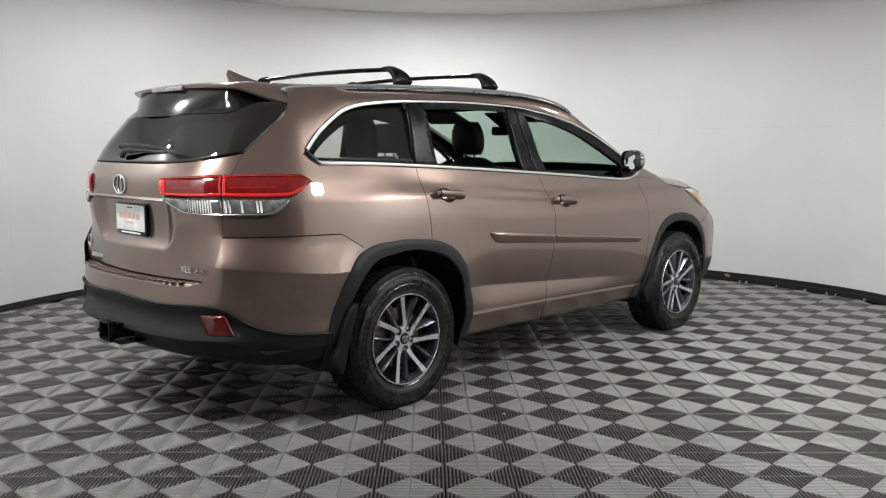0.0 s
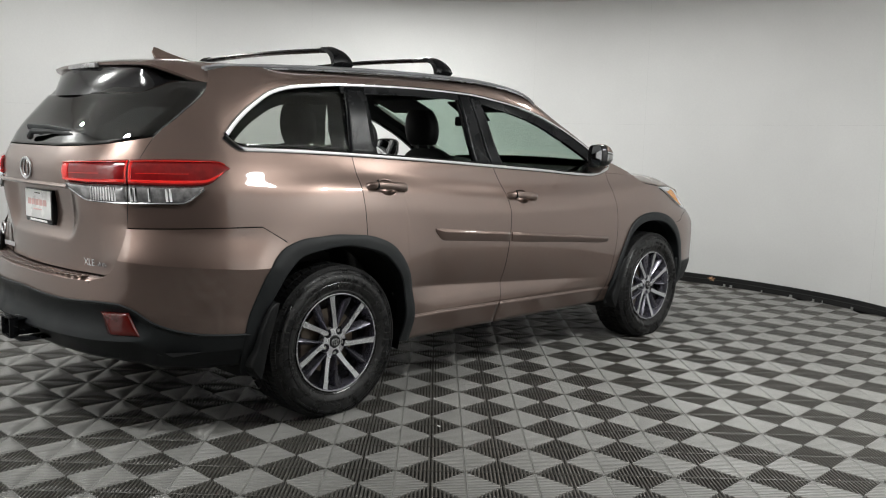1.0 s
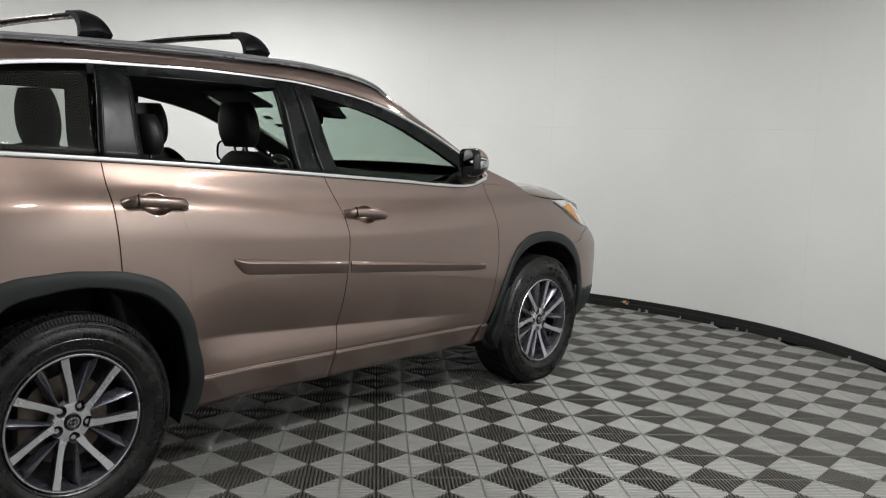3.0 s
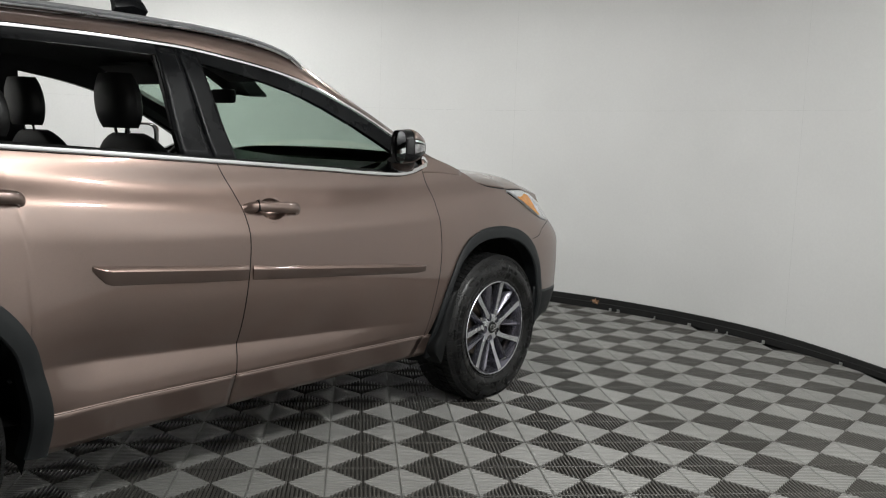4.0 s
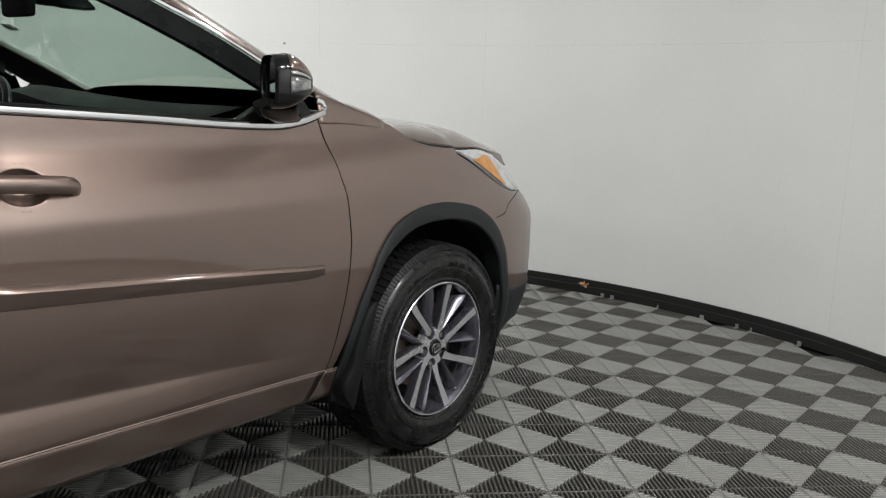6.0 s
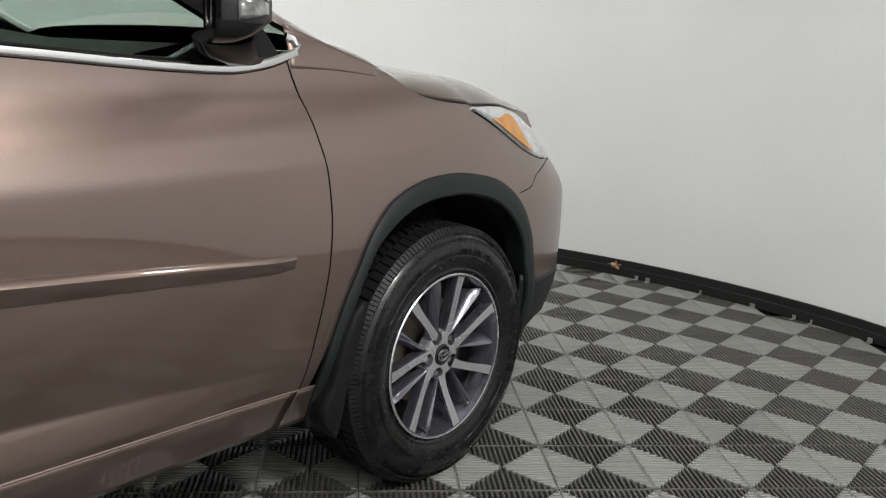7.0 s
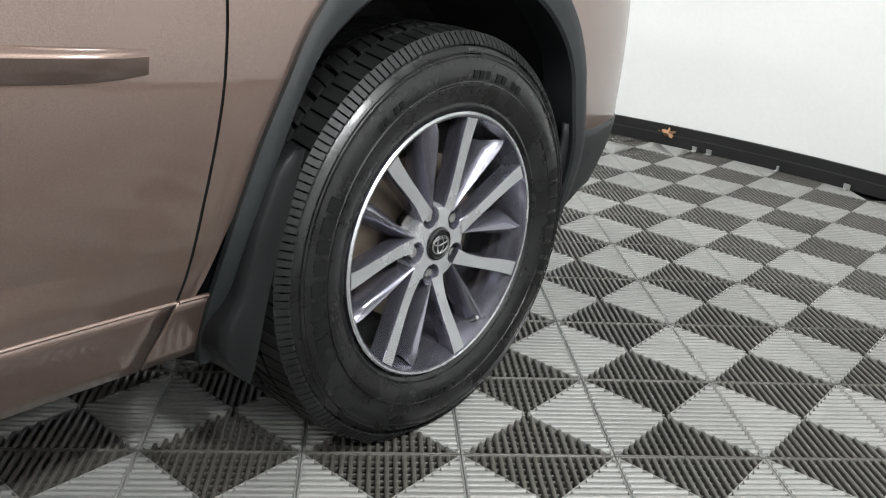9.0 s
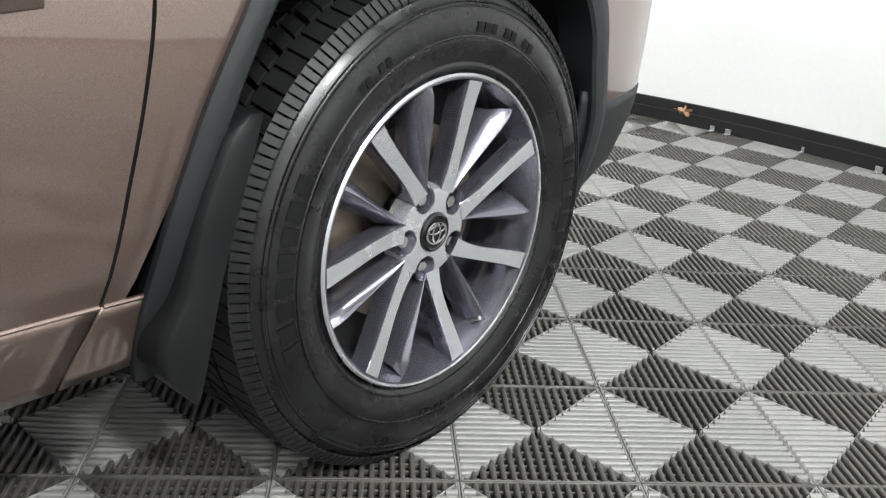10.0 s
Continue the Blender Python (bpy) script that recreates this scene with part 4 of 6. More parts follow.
    tube(bm, [(-0.50 + 0.022 * math.cos(a), -2.402, 0.836 + 0.030 * math.sin(a)) for a in [2 * math.pi * k / 24 for k in range(24)]], 0.006, 6, closed=True, up=(0, 1, 0))
    part("badge", bm, CHROME, gate, "small round chrome badge")
    build_tail_lamps(gate)
    # body behind the gaps
    bm = bmesh.new()
    rows = [[shell(u, z, 0.13) for z in [mixv(0.45, 1.24, j / 10) for j in range(11)]] for u in [mixv(-1.85, -3.3, i / 30) for i in range(31)]]
    rows += [[Vector((-p.x, p.y, p.z)) for p in r] for r in rows[::-1][1:]]
    grid(bm, rows, (0, -1.5, 0.8))
    part("inner_tail", bm, DARK, car)


LOW_TOP = curve((-3.3, -2.85, -2.6, -2.5, -2.43, -2.3, -2.2, -2.05, -1.84, -1.6), (0.620, 0.606, 0.613, 0.610, 0.594, 0.528, 0.496, 0.468, 0.456, 0.455))
GLASS_LOW = curve((-3.3, -2.95, -2.65, -2.4, -2.25), (1.262, 1.262, 1.275, 1.305, 1.33))


def lamp_patch(bm, ua, ub, za, zb, s, lift, nu=16, nz=8):
    rows = []
    for i in range(nu + 1):
        c = i / nu
        u = mixv(ua, ub, c)
        lo, hi = za(u), zb(u)
        rows.append([mirrored(shell(u, mixv(lo, hi, j / nz), -(lift + (0.010 * math.sin(math.pi * clamp(j / nz)) ** 0.4 if 0 < j < nz else 0))), s) for j in range(nz + 1)])
    grid(bm, rows, (0, -1.6, 1.1))


def build_tail_lamps(gate):
    top = curve((-2.83, -2.65, -2.44, -2.15, -1.95, -1.895), (1.203, 1.210, 1.217, 1.222, 1.219, 1.190))
    mid = curve((-2.83, -2.65, -2.44, -2.15, -2.03, -1.895), (1.112, 1.108, 1.110, 1.106, 1.110, 1.182))
    low = curve((-2.83, -2.75, -2.66, -2.44, -2.14, -2.02), (1.100, 1.068, 1.040, 1.034, 1.035, 1.098))
    for s in (1, -1):
        for name, parent, ua, ub in (("tail_lamp", car, TAIL_SEAM(1.12) + 0.004, -1.897), ("gate_lamp", gate, -2.83, TAIL_SEAM(1.12) - 0.005)):
            bm = bmesh.new()
            lamp_patch(bm, ua, ub, lambda u: mid(u) + 0.001, top, s, 0.004, 24)
            body = thick(part(name, bm, REDLENS, parent, "red wrap-round tail lamp"), 0.012)
            bm = bmesh.new()
            end = -2.03 if name == "tail_lamp" else ub
            lamp_patch(bm, ua if name == "tail_lamp" else -2.82, end, low, lambda u: mid(u) - 0.001, s, 0.003)
            lens = thick(part("clear_lens", bm, CLEARLENS, body, "clear reversing and signal lens"), 0.01)
            # chrome edge below, and upright reflector ribs behind the clear lens
            bm = bmesh.new()
            tube(bm, [mirrored(shell(u, low(u) + 0.002, -0.010), s) for u in [mixv(ua, end, k / 24) for k in range(25)]], 0.0035, 6)
            part("lens_edge", bm, SATINCHROME, lens, "bright lens edge")
            ribs = [mixv(-2.63, -2.49, k / 9) for k in range(10)] if name == "gate_lamp" else [-2.40, -2.375, -2.30, -2.21, -2.19]
            for u in ribs:
                bm = bmesh.new()
                tube(bm, [mirrored(shell(u, mixv(low(u), mid(u), q), -0.0125), s) for q in (.12, .5, .88)], 0.0032 if name == "gate_lamp" else 0.006, 6)
                part("reflector_rib", bm, CHROME, lens)
            # light guides: a thick lower band, a thin upper line and a slanted end
            for za, zb, qa, qb in ((0.06, 0.27, .0, .93 if name == "tail_lamp" else 1.0), (0.90, 0.97, .0, .96)):
                bm = bmesh.new()
                lamp_patch(bm, mixv(ua, ub, qa), mixv(ua, ub, qb), lambda u: mixv(mid(u), top(u), za), lambda u: mixv(mid(u), top(u), zb), s, 0.007, 20, 3)
                thick(part("light_bar", bm, REDBRIGHT, body, "bright red light bar"), 0.004)
            for u0, wide in (((ua, 0.018),) if name == "tail_lamp" else ((ua, 0.045), (ub - 0.012, 0.010))):
                bm = bmesh.new()
                lamp_patch(bm, u0, u0 + wide, lambda u: mixv(mid(u), top(u), 0.06), lambda u: mixv(mid(u), top(u), 0.97), s, 0.0065, 3, 6)
                thick(part("light_bar", bm, REDBRIGHT, body, "bright red light bar"), 0.004)
            bm = bmesh.new()
            lamp_patch(bm, mixv(ua, ub, .08), mixv(ua, ub, .62), lambda u: mixv(mid(u), top(u), 0.44), lambda u: mixv(mid(u), top(u), 0.50), s, 0.006, 16, 3)
            thick(part("light_bar", bm, REDBRIGHT, body, "bright red light bar"), 0.003)


def build_upper():
    """The painted frame above the side windows, pillars, roof, rails and bonnet."""
    for s in (1, -1):
        # strip from the window tops to the roof edge, down the windscreen pillar
        bm = bmesh.new()
        rows = []
        for k in range(96):
            y = mixv(-1.90, 1.14, k / 95)
            zt = CHROME_TOP(min(y, 0.86)) + 0.004 if y < 0.86 else mixv(1.238, 1.150, (y - 0.86) / 0.28)
            zr = max(ROOF_EDGE(y), zt + 0.012)
            p = shell(y, zt)
            q = roof_edge(y, zr)
            row = []
            for j in range(9):
                a = j / 8
                c = p.lerp(q, a)
                bulge = 1 - 0.7 * ease((y + 0.2) / 0.5)
                c.x += 0.016 * bulge * math.sin(math.pi * a)
                c.z += 0.008 * bulge * math.sin(math.pi * a)
                row.append(mirrored(c.lerp(shell(y, mixv(zt, zr, a)), ease((-1.45 - y) / 0.4)), s))
            rows.append(row)
        grid(bm, rows, (0, -0.4, 1.2))
        thick(part("roof_side", bm, PAINT, car), 0.012, LINER, False)
        # foot of the windscreen pillar, down to the fender
        bm = bmesh.new()
        foot = lambda u: max(mixv(1.238, 1.150, (u - 0.86) / 0.28) + 0.006, FENDER_TOP(u) + 0.004)
        shell_patch(bm, const(0.874), const(1.15), lambda u: FENDER_TOP(u) - 0.014, foot, 16, 8, s, 0.0006)
        thick(part("pillar_foot", bm, PAINT, car), 0.004)
        # chrome round the windows
        bm = bmesh.new()
        pts = [shell(y, CHROME_TOP(y) - 0.006, -0.004) for y in [mixv(-1.885, 0.80, k / 80) for k in range(81)]]
        tube(bm, [mirrored(p, s) for p in pts], lambda q: mixv(0.55, 0.36, clamp(q * 1.4 - 0.4)) + 0.6 * math.exp(-(q * 6.0) ** 2), 8, flat=(0.006, 0.012))
        part("window_chrome", bm, CHROME, car, "bright chrome strip over the side windows")
        bm = bmesh.new()
        pts = [shell(y, BELT(y) + 0.008, -0.005) for y in [mixv(-1.90, 0.89, k / 80) for k in range(81)]]
        pts += [shell(0.897, 1.194, -0.005), shell(0.887, 1.208, -0.005), shell(0.868, 1.214, -0.005)]
        tube(bm, [mirrored(p, s) for p in pts], lambda q: 1.0 + 0.3 * math.exp(-(q * 9.0) ** 2), 8, flat=(0.006, 0.0098))
        part("belt_chrome", bm, CHROME, car, "bright chrome belt strip")
        # black upright pillars and window frames
        for name, ya, yb, mat in (("c_pillar", (-1.243, -1.20), (-1.075, -1.075), SATIN), ("b_pillar", (-0.375, -0.40), (-0.252, -0.322), SATIN), ("front_frame_pillar", (-0.245, -0.315), (-0.150, -0.238), SATIN)):
            bm = bmesh.new()
            rows = []
            for j in range(13):
                a = j / 12
                y0, y1 = mixv(ya[0], ya[1], a), mixv(yb[0], yb[1], a)
                row = []
                for i in range(7):
                    y = mixv(y0, y1, i / 6)
                    z = mixv(BELT(y) + 0.01, CHROME_TOP(y) - 0.006, a)
                    row.append(mirrored(shell(y, z, 0.003), s))
                rows.append(row)
            grid(bm, rows, (0, -0.4, 1.3))
            thick(part(name, bm, mat, car, "satin black window pillar"), 0.03)
        # dark header and sail frames inside the chrome
        bm = bmesh.new()
        rows = []
        for k in range(71):
            y = mixv(-1.23, 0.80, k / 70)
            z = CHROME_TOP(y) - 0.014
            d = 0.032 if y < -0.3 else mixv(0.032, 0.080, (y + 0.3) / 1.1)
            rows.append([mirrored(shell(y, z - d * a * (1.0 if s > 0 else 0.45), 0.006 + e), s) for a, e in ((0, -0.003), (0.5, 0.0), (1, 0.0), (1, 0.03))])
        grid(bm, rows, (0, -0.4, 1.0))
        part("window_frame", bm, SATIN, car, "black window frame")
        bm = bmesh.new()
        rows = []
        for k in range(41):
            y = mixv(-1.20, 0.70, k / 40)
            rows.append([mirrored(shell(y, BELT(y) + zz, ee), s) for zz, ee in ((0.014, -0.002), (0.022, 0.002), (0.024, 0.018), (0.016, 0.05), (-0.06, 0.07), (-0.30, 0.075))])
        grid(bm, rows, (0, -0.4, 0.9))
        part("door_trim", bm, CABIN, car)
        # mirror sail triangle
        bm = bmesh.new()
        tri = [(0.56, BELT(0.56) + 0.012), (0.80, CHROME_TOP(0.80) - 0.01), (0.845, BELT(0.85) + 0.014), (0.72, BELT(0.72) + 0.012)]
        a = [bm.verts.new(mirrored(shell(y, z, 0.0), s)) for y, z in tri]
        b = [bm.verts.new(mirrored(shell(y, z, 0.03), s)) for y, z in tri]
        bm.faces.new(a), bm.faces.new(b[::-1])
        for k in range(4):
            bm.faces.new((a[k], a[(k + 1) % 4], b[(k + 1) % 4], b[k]))
        bmesh.ops.recalc_face_normals(bm, faces=bm.faces)
        part("mirror_sail", bm, GLOSS, car)
        # fixed rear quarter pane
        def pane_point(c, lo, hi, q, deep):
            y = mixv(-1.875, -1.235, c)
            z = mixv(lo(y), hi(y), q)
            y = mixv(-1.875, SEAM_REAR(z) - 0.005, c)
            return mirrored(shell(y, z, deep + 0.024 * clamp((z - 1.27) / 0.3)), s)
        sill = lambda y: min(BELT(y) + 0.012, head(y))
        head = lambda y: max(CHROME_TOP(y) - 0.012, BELT(y) + 0.006)
        bm = bmesh.new()
        grid(bm, [[pane_point(i / 24, sill, head, j / 8, 0.002) for j in range(9)] for i in range(25)], (0, -1.5, 1.3))
        thick(part("quarter_window", bm, PRIVACY, car, "dark privacy glass quarter window"), 0.004)
        # dark printed border behind the pane: deep above, narrow below, wide at the door
        bm = bmesh.new()
        cut = lambda y: max(min(1.487, CHROME_TOP(y) - 0.080), sill(y))
        grid(bm, [[pane_point(i / 40, cut, head, j / 4, 0.009) for j in range(5)] for i in range(41)], (0, -1.5, 1.3))
        grid(bm, [[pane_point(i / 24, sill, lambda y: min(sill(y) + 0.022, head(y)), j / 2, 0.010) for j in range(3)] for i in range(25)], (0, -1.5, 1.3))
        grid(bm, [[pane_point(mixv(0.845, 1.0, i / 4), sill, head, j / 8, 0.011) for j in range(9)] for i in range(5)], (0, -1.5, 1.3))
        part("window_border", bm, CABIN, car)
        # roof rail
        bm = bmesh.new()
        pts = [Vector((roof_x(y) + 0.010 + 0.012 * math.sin(math.pi * k / 50), y, ROOF_EDGE(y) - 0.012 + 0.026 * math.sin(math.pi * k / 50) ** 0.5)) for k, y in enumerate([mixv(-1.90, 0.26, k / 50) for k in range(51)])]
        tube(bm, [mirrored(p, s) for p in pts], lambda q: 0.35 + 0.65 * math.sin(math.pi * clamp(q * .96 + .02)) ** 0.35, 10, flat=(0.038, 0.014))
        rail = part("roof_rail", bm, RAIL, car, "satin silver roof rail")
        # silver tube added to draw the bright reflection below the rail
        bm = bmesh.new()
        tube(bm, [mirrored(p + Vector((0.034 * math.sin(math.pi * clamp(k / 50 * .96 + .02)) ** 0.35, 0, -0.011)), s) for k, p in enumerate(pts)], 0.0045, 8)
        part("rail_glint", bm, SATINCHROME, rail, "silver line for the reflection along the rail's lower edge")
    # roof skin
    bm = bmesh.new()
    rows = []
    for k in range(51):
        y = mixv(-1.90, 0.24, k / 50)
        e = roof_edge(y, ROOF_EDGE(y))
        rows.append([(e.x * a, mixv(y, e.y, a * a), e.z + 0.042 * (1 - a * a) ** 0.8) for a in [mixv(-1, 1, j / 24) for j in range(25)]])
    grid(bm, rows, (0, -1, 0.5))
    roof = thick(part("roof", bm, PAINT, car), 0.02, LINER)
    # headliner
    bm = bmesh.new()
    rows = [[(roof_x(y) * a * 0.99, y, ROOF_EDGE(y) + 0.01 - 0.05 * a ** 6) for a in [mixv(-1, 1, j / 16) for j in range(17)]] for y in [mixv(-1.95, 0.20, k / 20) for k in range(21)]]
    grid(bm, rows, (0, -1, 3))
    part("headliner", bm, LINER, car, "charcoal cloth headliner")
    # aerial fin
    bm = bmesh.new()
    rows = []
    for k in range(13):
        q = k / 12
        y = mixv(-1.60, -1.82, q)
        h = 0.058 * (q ** 1.4) if q < 0.94 else 0.054
        w = mixv(0.006, 0.026, q) if q < 0.95 else 0.012
        rows.append([(-w, y, 1.695), (-w * 0.5, y - 0.02 * q, 1.700 + h * 0.6), (0, y - 0.012 * q, 1.704 + h), (w * 0.5, y - 0.02 * q, 1.700 + h * 0.6), (w, y, 1.695)])
    grid(bm, rows, (0, -1.7, 1.69))
    bm.faces.new([bm.verts.new(p) for p in rows[-1]])
    bmesh.ops.recalc_face_normals(bm, faces=bm.faces)
    part("aerial_fin", bm, PAINT, roof, "brown shark fin aerial")
    # cross bars
    for y0, y1 in ((-1.235, -1.10), (-0.50, -0.40)):
        yc = (y0 + y1) / 2
        zr = ROOF_EDGE(yc) + 0.02
        bm = bmesh.new()
        pts = [(x, yc - 0.02, zr + 0.088 + 0.012 * (1 - (x / 0.6) ** 2)) for x in [mixv(-.60, .60, k / 20) for k in range(21)]]
        tube(bm, pts, 1.0, 10, flat=(0.032, 0.012))
        bar = part("cross_bar", bm, SATIN, car, "black roof cross bar")
        for s in (1, -1):
            bm = bmesh.new()
            rows = []
            for k in range(11):
                q = k / 10
                x = 0.560 + 0.108 * math.sin(q * math.pi / 2)
                z = mixv(zr + 0.097, zr + 0.010, 1 - math.cos(q * math.pi / 2))
                w = mixv(0.034, 0.062, q ** 1.5)
                t = mixv(0.012, 0.022, q)
                yo = -0.02 + 0.025 * q
                rows.append([mirrored((x + dx, yc + yo + dy, z + dz), s) for dx, dy, dz in ((t * .6, -w, t * .5), (t, 0, t), (t * .6, w, t * .5), (-t * .6, w, -t * .5), (-t, 0, -t), (-t * .6, -w, -t * .5), (t * .6, -w, t * .5))])
            grid(bm, rows, None)
            bmesh.ops.remove_doubles(bm, verts=bm.verts, dist=1e-5)
            bmesh.ops.holes_fill(bm, edges=bm.edges)
            bmesh.ops.recalc_face_normals(bm, faces=bm.faces)
            part("bar_foot", bm, SATIN, bar)
    # windscreen
    bm = bmesh.new()
    rows = []
    for k in range(25):
        q = k / 24
        y = mixv(0.24, 1.19, q)
        w, z = roof_x(y), ROOF_EDGE(y)
        rows.append([(w * a, y + 0.10 * (1 - a * a) * q, z + mixv(0.04, 0.012, q) * (1 - a * a) ** 0.8) for a in [mixv(-1, 1, j / 24) for j in range(25)]])
    grid(bm, rows, (0, 0, 0.5))
    screen = thick(part("windscreen", bm, CLEAR, car, "green-tinted windscreen"), 0.005)
    # shade band and mirror
    bm = bmesh.new()
    box(bm, (-0.07, 0.34, 1.48), (0.07, 0.54, 1.60), bevel=0.02)
    for v in bm.verts:
        v.co.y += (1.58 - v.co.z) * 1.5
        v.co.x *= mixv(0.55, 1.25, clamp((v.co.z - 1.5) / 0.13))
    part("sensor_cover", bm, CABIN, screen, "black camera cover behind the windscreen")
    bm = bmesh.new()
    box(bm, (-0.06, 0.40, 1.435), (0.10, 0.44, 1.50), bevel=0.014)
    part("rear_view_mirror", bm, CABIN, screen, "black rear-view mirror")
    for z in (1.470, 1.425):
        bm = bmesh.new()
        box(bm, (-0.60, 0.0, 0.0), (-0.53, 0.002, 0.040), None)
        m = pose(0, 0.590 + (1.470 - z) * 2.1, z, 62)
        for v in bm.verts:
            v.co = m @ v.co
        part("sticker", bm, PLATE_K, screen, "dark windscreen sticker")
    # bonnet, with a turned-down edge along the fender gap
    bm = bmesh.new()
    rows, gap_line = [], []
    for k in range(41):
        q = k / 40
        y = mixv(1.06, 2.02, q)
        w, h = fender_roll(y)
        if y < 1.50:
            half, edge = shell(y, FENDER_TOP(y)).x - w - 0.004, FENDER_TOP(y) + h + 0.009 * ease((y - 1.2) / 0.15)
        else:
            f = clamp((y - 1.50) / 0.4)
            half, edge = shell(y, LAMP_TOP(y)).x - mixv(0.014, 0.020, f), LAMP_TOP(y) + mixv(0.010, 0.008, f)
        drop = 0.035 * ease((q - 0.90) / 0.10)
        lift = mixv(0.082, 0.066, ease((y - 1.55) / 0.4)) * mixv(0.45, 1.0, math.sin(math.pi * clamp(q * .8 + .1)))
        row = [(-half + 0.008, y, edge - 0.026 - drop)]
        for j in range(41):
            a = math.sin(math.pi * (j / 40 - 0.5))
            row.append((half * a, y + 0.07 * (1 - a * a) * q, edge + lift * (0.72 * (1 - abs(a) ** 11) + 0.42 * (1 - a * a)) - drop))
        row.append((half - 0.008, y, edge - 0.026 - drop))
        if y < 1.80:
            gap_line.append((half - 0.0015, y, edge - 0.0015 - drop))
        rows.append(row)
    grid(bm, rows, (0, 1.5, 0.4))
    bonnet = thick(part("bonnet", bm, PAINT, car), 0.008, DARK, False)
    # dark strip that paints the shadow gap under the bonnet edge
    for s in (1, -1):
        bm = bmesh.new()
        grid(bm, [[mirrored(p, s), mirrored((p[0] + 0.001, p[1], p[2] - 0.010), s), mirrored((p[0] - 0.002, p[1], p[2] - 0.024), s)] for p in gap_line], (0, 1.5, 1.0))
        thick(part("bonnet_gap_shade", bm, DARK, bonnet, "dark strip for the shadow gap along the bonnet edge"), 0.003)
    bm = bmesh.new()
    rows = [[(x, mixv(1.02, 1.30, j / 4) + 0.06 * (1 - (x / .76) ** 2), 1.150 + 0.015 * (1 - (x / .76) ** 2)) for j in range(5)] for x in [mixv(-.76, .76, i / 16) for i in range(17)]]
    grid(bm, rows, (0, 1, 0))
    part("cowl", bm, TRIM, car)


def roof_x(y):
    return ROOF_HALF(y)


def roof_edge(y, z):
    """The line where roof and roof side meet; it runs into the shell at the rear."""
    return Vector((ROOF_HALF(y), y, z)).lerp(shell(y, z), ease((-1.45 - y) / 0.4))


ROOF_HALF = curve((-2.05, -1.9, -1.4, -0.7, 0.0, 0.21, 0.28, 0.35, 0.62, 0.95, 1.16, 1.22), (0.56, 0.59, 0.635, 0.650, 0.690, 0.720, 0.738, 0.745, 0.750, 0.757, 0.765, 0.77))


def build_front():
    # bumper skin wrapping to the arches
    bm = bmesh.new()
    up = BUMPER_TOP
    for s in (1, -1):
        shell_patch(bm, const(1.70), const(2.45), lambda u: max(bottom(u, 0.40), 0.49), up, 36, 16, s, 0.001)
    shell_patch(bm, const(2.45), const(3.0), const(0.49), up, 14, 16, 1, 0.001, both=True)
    bmesh.ops.remove_doubles(bm, verts=bm.verts, dist=0.002)
    bumper = thick(part("front_bumper", bm, PAINT, car), 0.01, DARK, False)
    bm = bmesh.new()
    for s in (1, -1):
        shell_patch(bm, const(1.768), const(2.45), LIP_LOW, lambda u: mixv(0.53, 0.496, clamp((u - 1.76) / 0.12)), 26, 10, s, 0.004)
    shell_patch(bm, const(2.45), const(3.0), LIP_LOW, const(0.496), 12, 10, 1, 0.004, both=True)
    thick(part("lower_lip", bm, TRIM, bumper, "grey-black plastic front lip"), 0.01)
    for s in (1, -1):
        bm = bmesh.new()
        rows = []
        for i in range(13):
            u = mixv(2.22, 2.38, i / 12)
            rows.append([mirrored(shell(u, mixv(0.42, 0.56, j / 6), -0.009), s) for j in range(7)])
        grid(bm, rows, (0, 1.6, 0.5))
        part("fog_recess", bm, GLOSS, bumper, "gloss black fog lamp surround")
    bm = bmesh.new()
    shell_patch(bm, const(2.40), const(3.0), const(0.55), lambda u: 0.98, 14, 10, 1, 0.004, both=True)
    grille = part("grille", bm, GLOSS, car, "dark front grille")
    for z in (0.64, 0.74, 0.84):
        bm = bmesh.new()
        pts = [shell(u, z, -0.012) for u in [mixv(2.42, 3.0, k / 12) for k in range(13)]]
        pts += [Vector((-p.x, p.y, p.z)) for p in pts[::-1][1:]]
        tube(bm, pts, 1.0, 8, flat=(0.012, 0.016))
        part("grille_bar", bm, CHROME, grille, "chrome grille bar")
    # headlamps
    hi, lo = LAMP_TOP, LAMP_LOW
    for s in (1, -1):
        bm = bmesh.new()
        rows = []
        for i in range(21):
            u = mixv(1.50, 2.45, i / 20)
            rows.append([mirrored(shell(u, mixv(lo(u), hi(u), j / 8), -(0.003 + 0.008 * math.sin(math.pi * j / 8))), s) for j in range(9)])
        grid(bm, rows, (0, 1.4, 0.9))
        head = thick(part("headlamp", bm, HEADLENS, car, "clear headlamp with an amber marker"), 0.012)
        bm = bmesh.new()
        rows = []
        for i in range(13):
            q = i / 12
            u = mixv(1.60, 1.845, q)
            a = lo(u) + 0.008
            b = a + (hi(u) - 0.016 - a) * (0.35 + 0.65 * ease(q / 0.4)) * (1 - 0.94 * ease((q - 0.5) / 0.5))
            rows.append([mirrored(shell(u, mixv(a, b, j / 4), -0.013), s) for j in range(5)])
        grid(bm, rows, (0, 1.4, 0.9))
        part("amber_marker", bm, AMBER, head, "amber side marker lens")
    # body behind the gaps
    bm = bmesh.new()
    rows = [[shell(u, z, 0.03) for z in [mixv(0.45, 1.0, j / 8) for j in range(9)]] for u in [mixv(1.86, 3.0, i / 20) for i in range(21)]]
    rows += [[Vector((-p.x, p.y, p.z)) for p in r] for r in rows[::-1][1:]]
    grid(bm, rows, (0, 1.0, 0.8))
    part("inner_nose", bm, DARK, car)


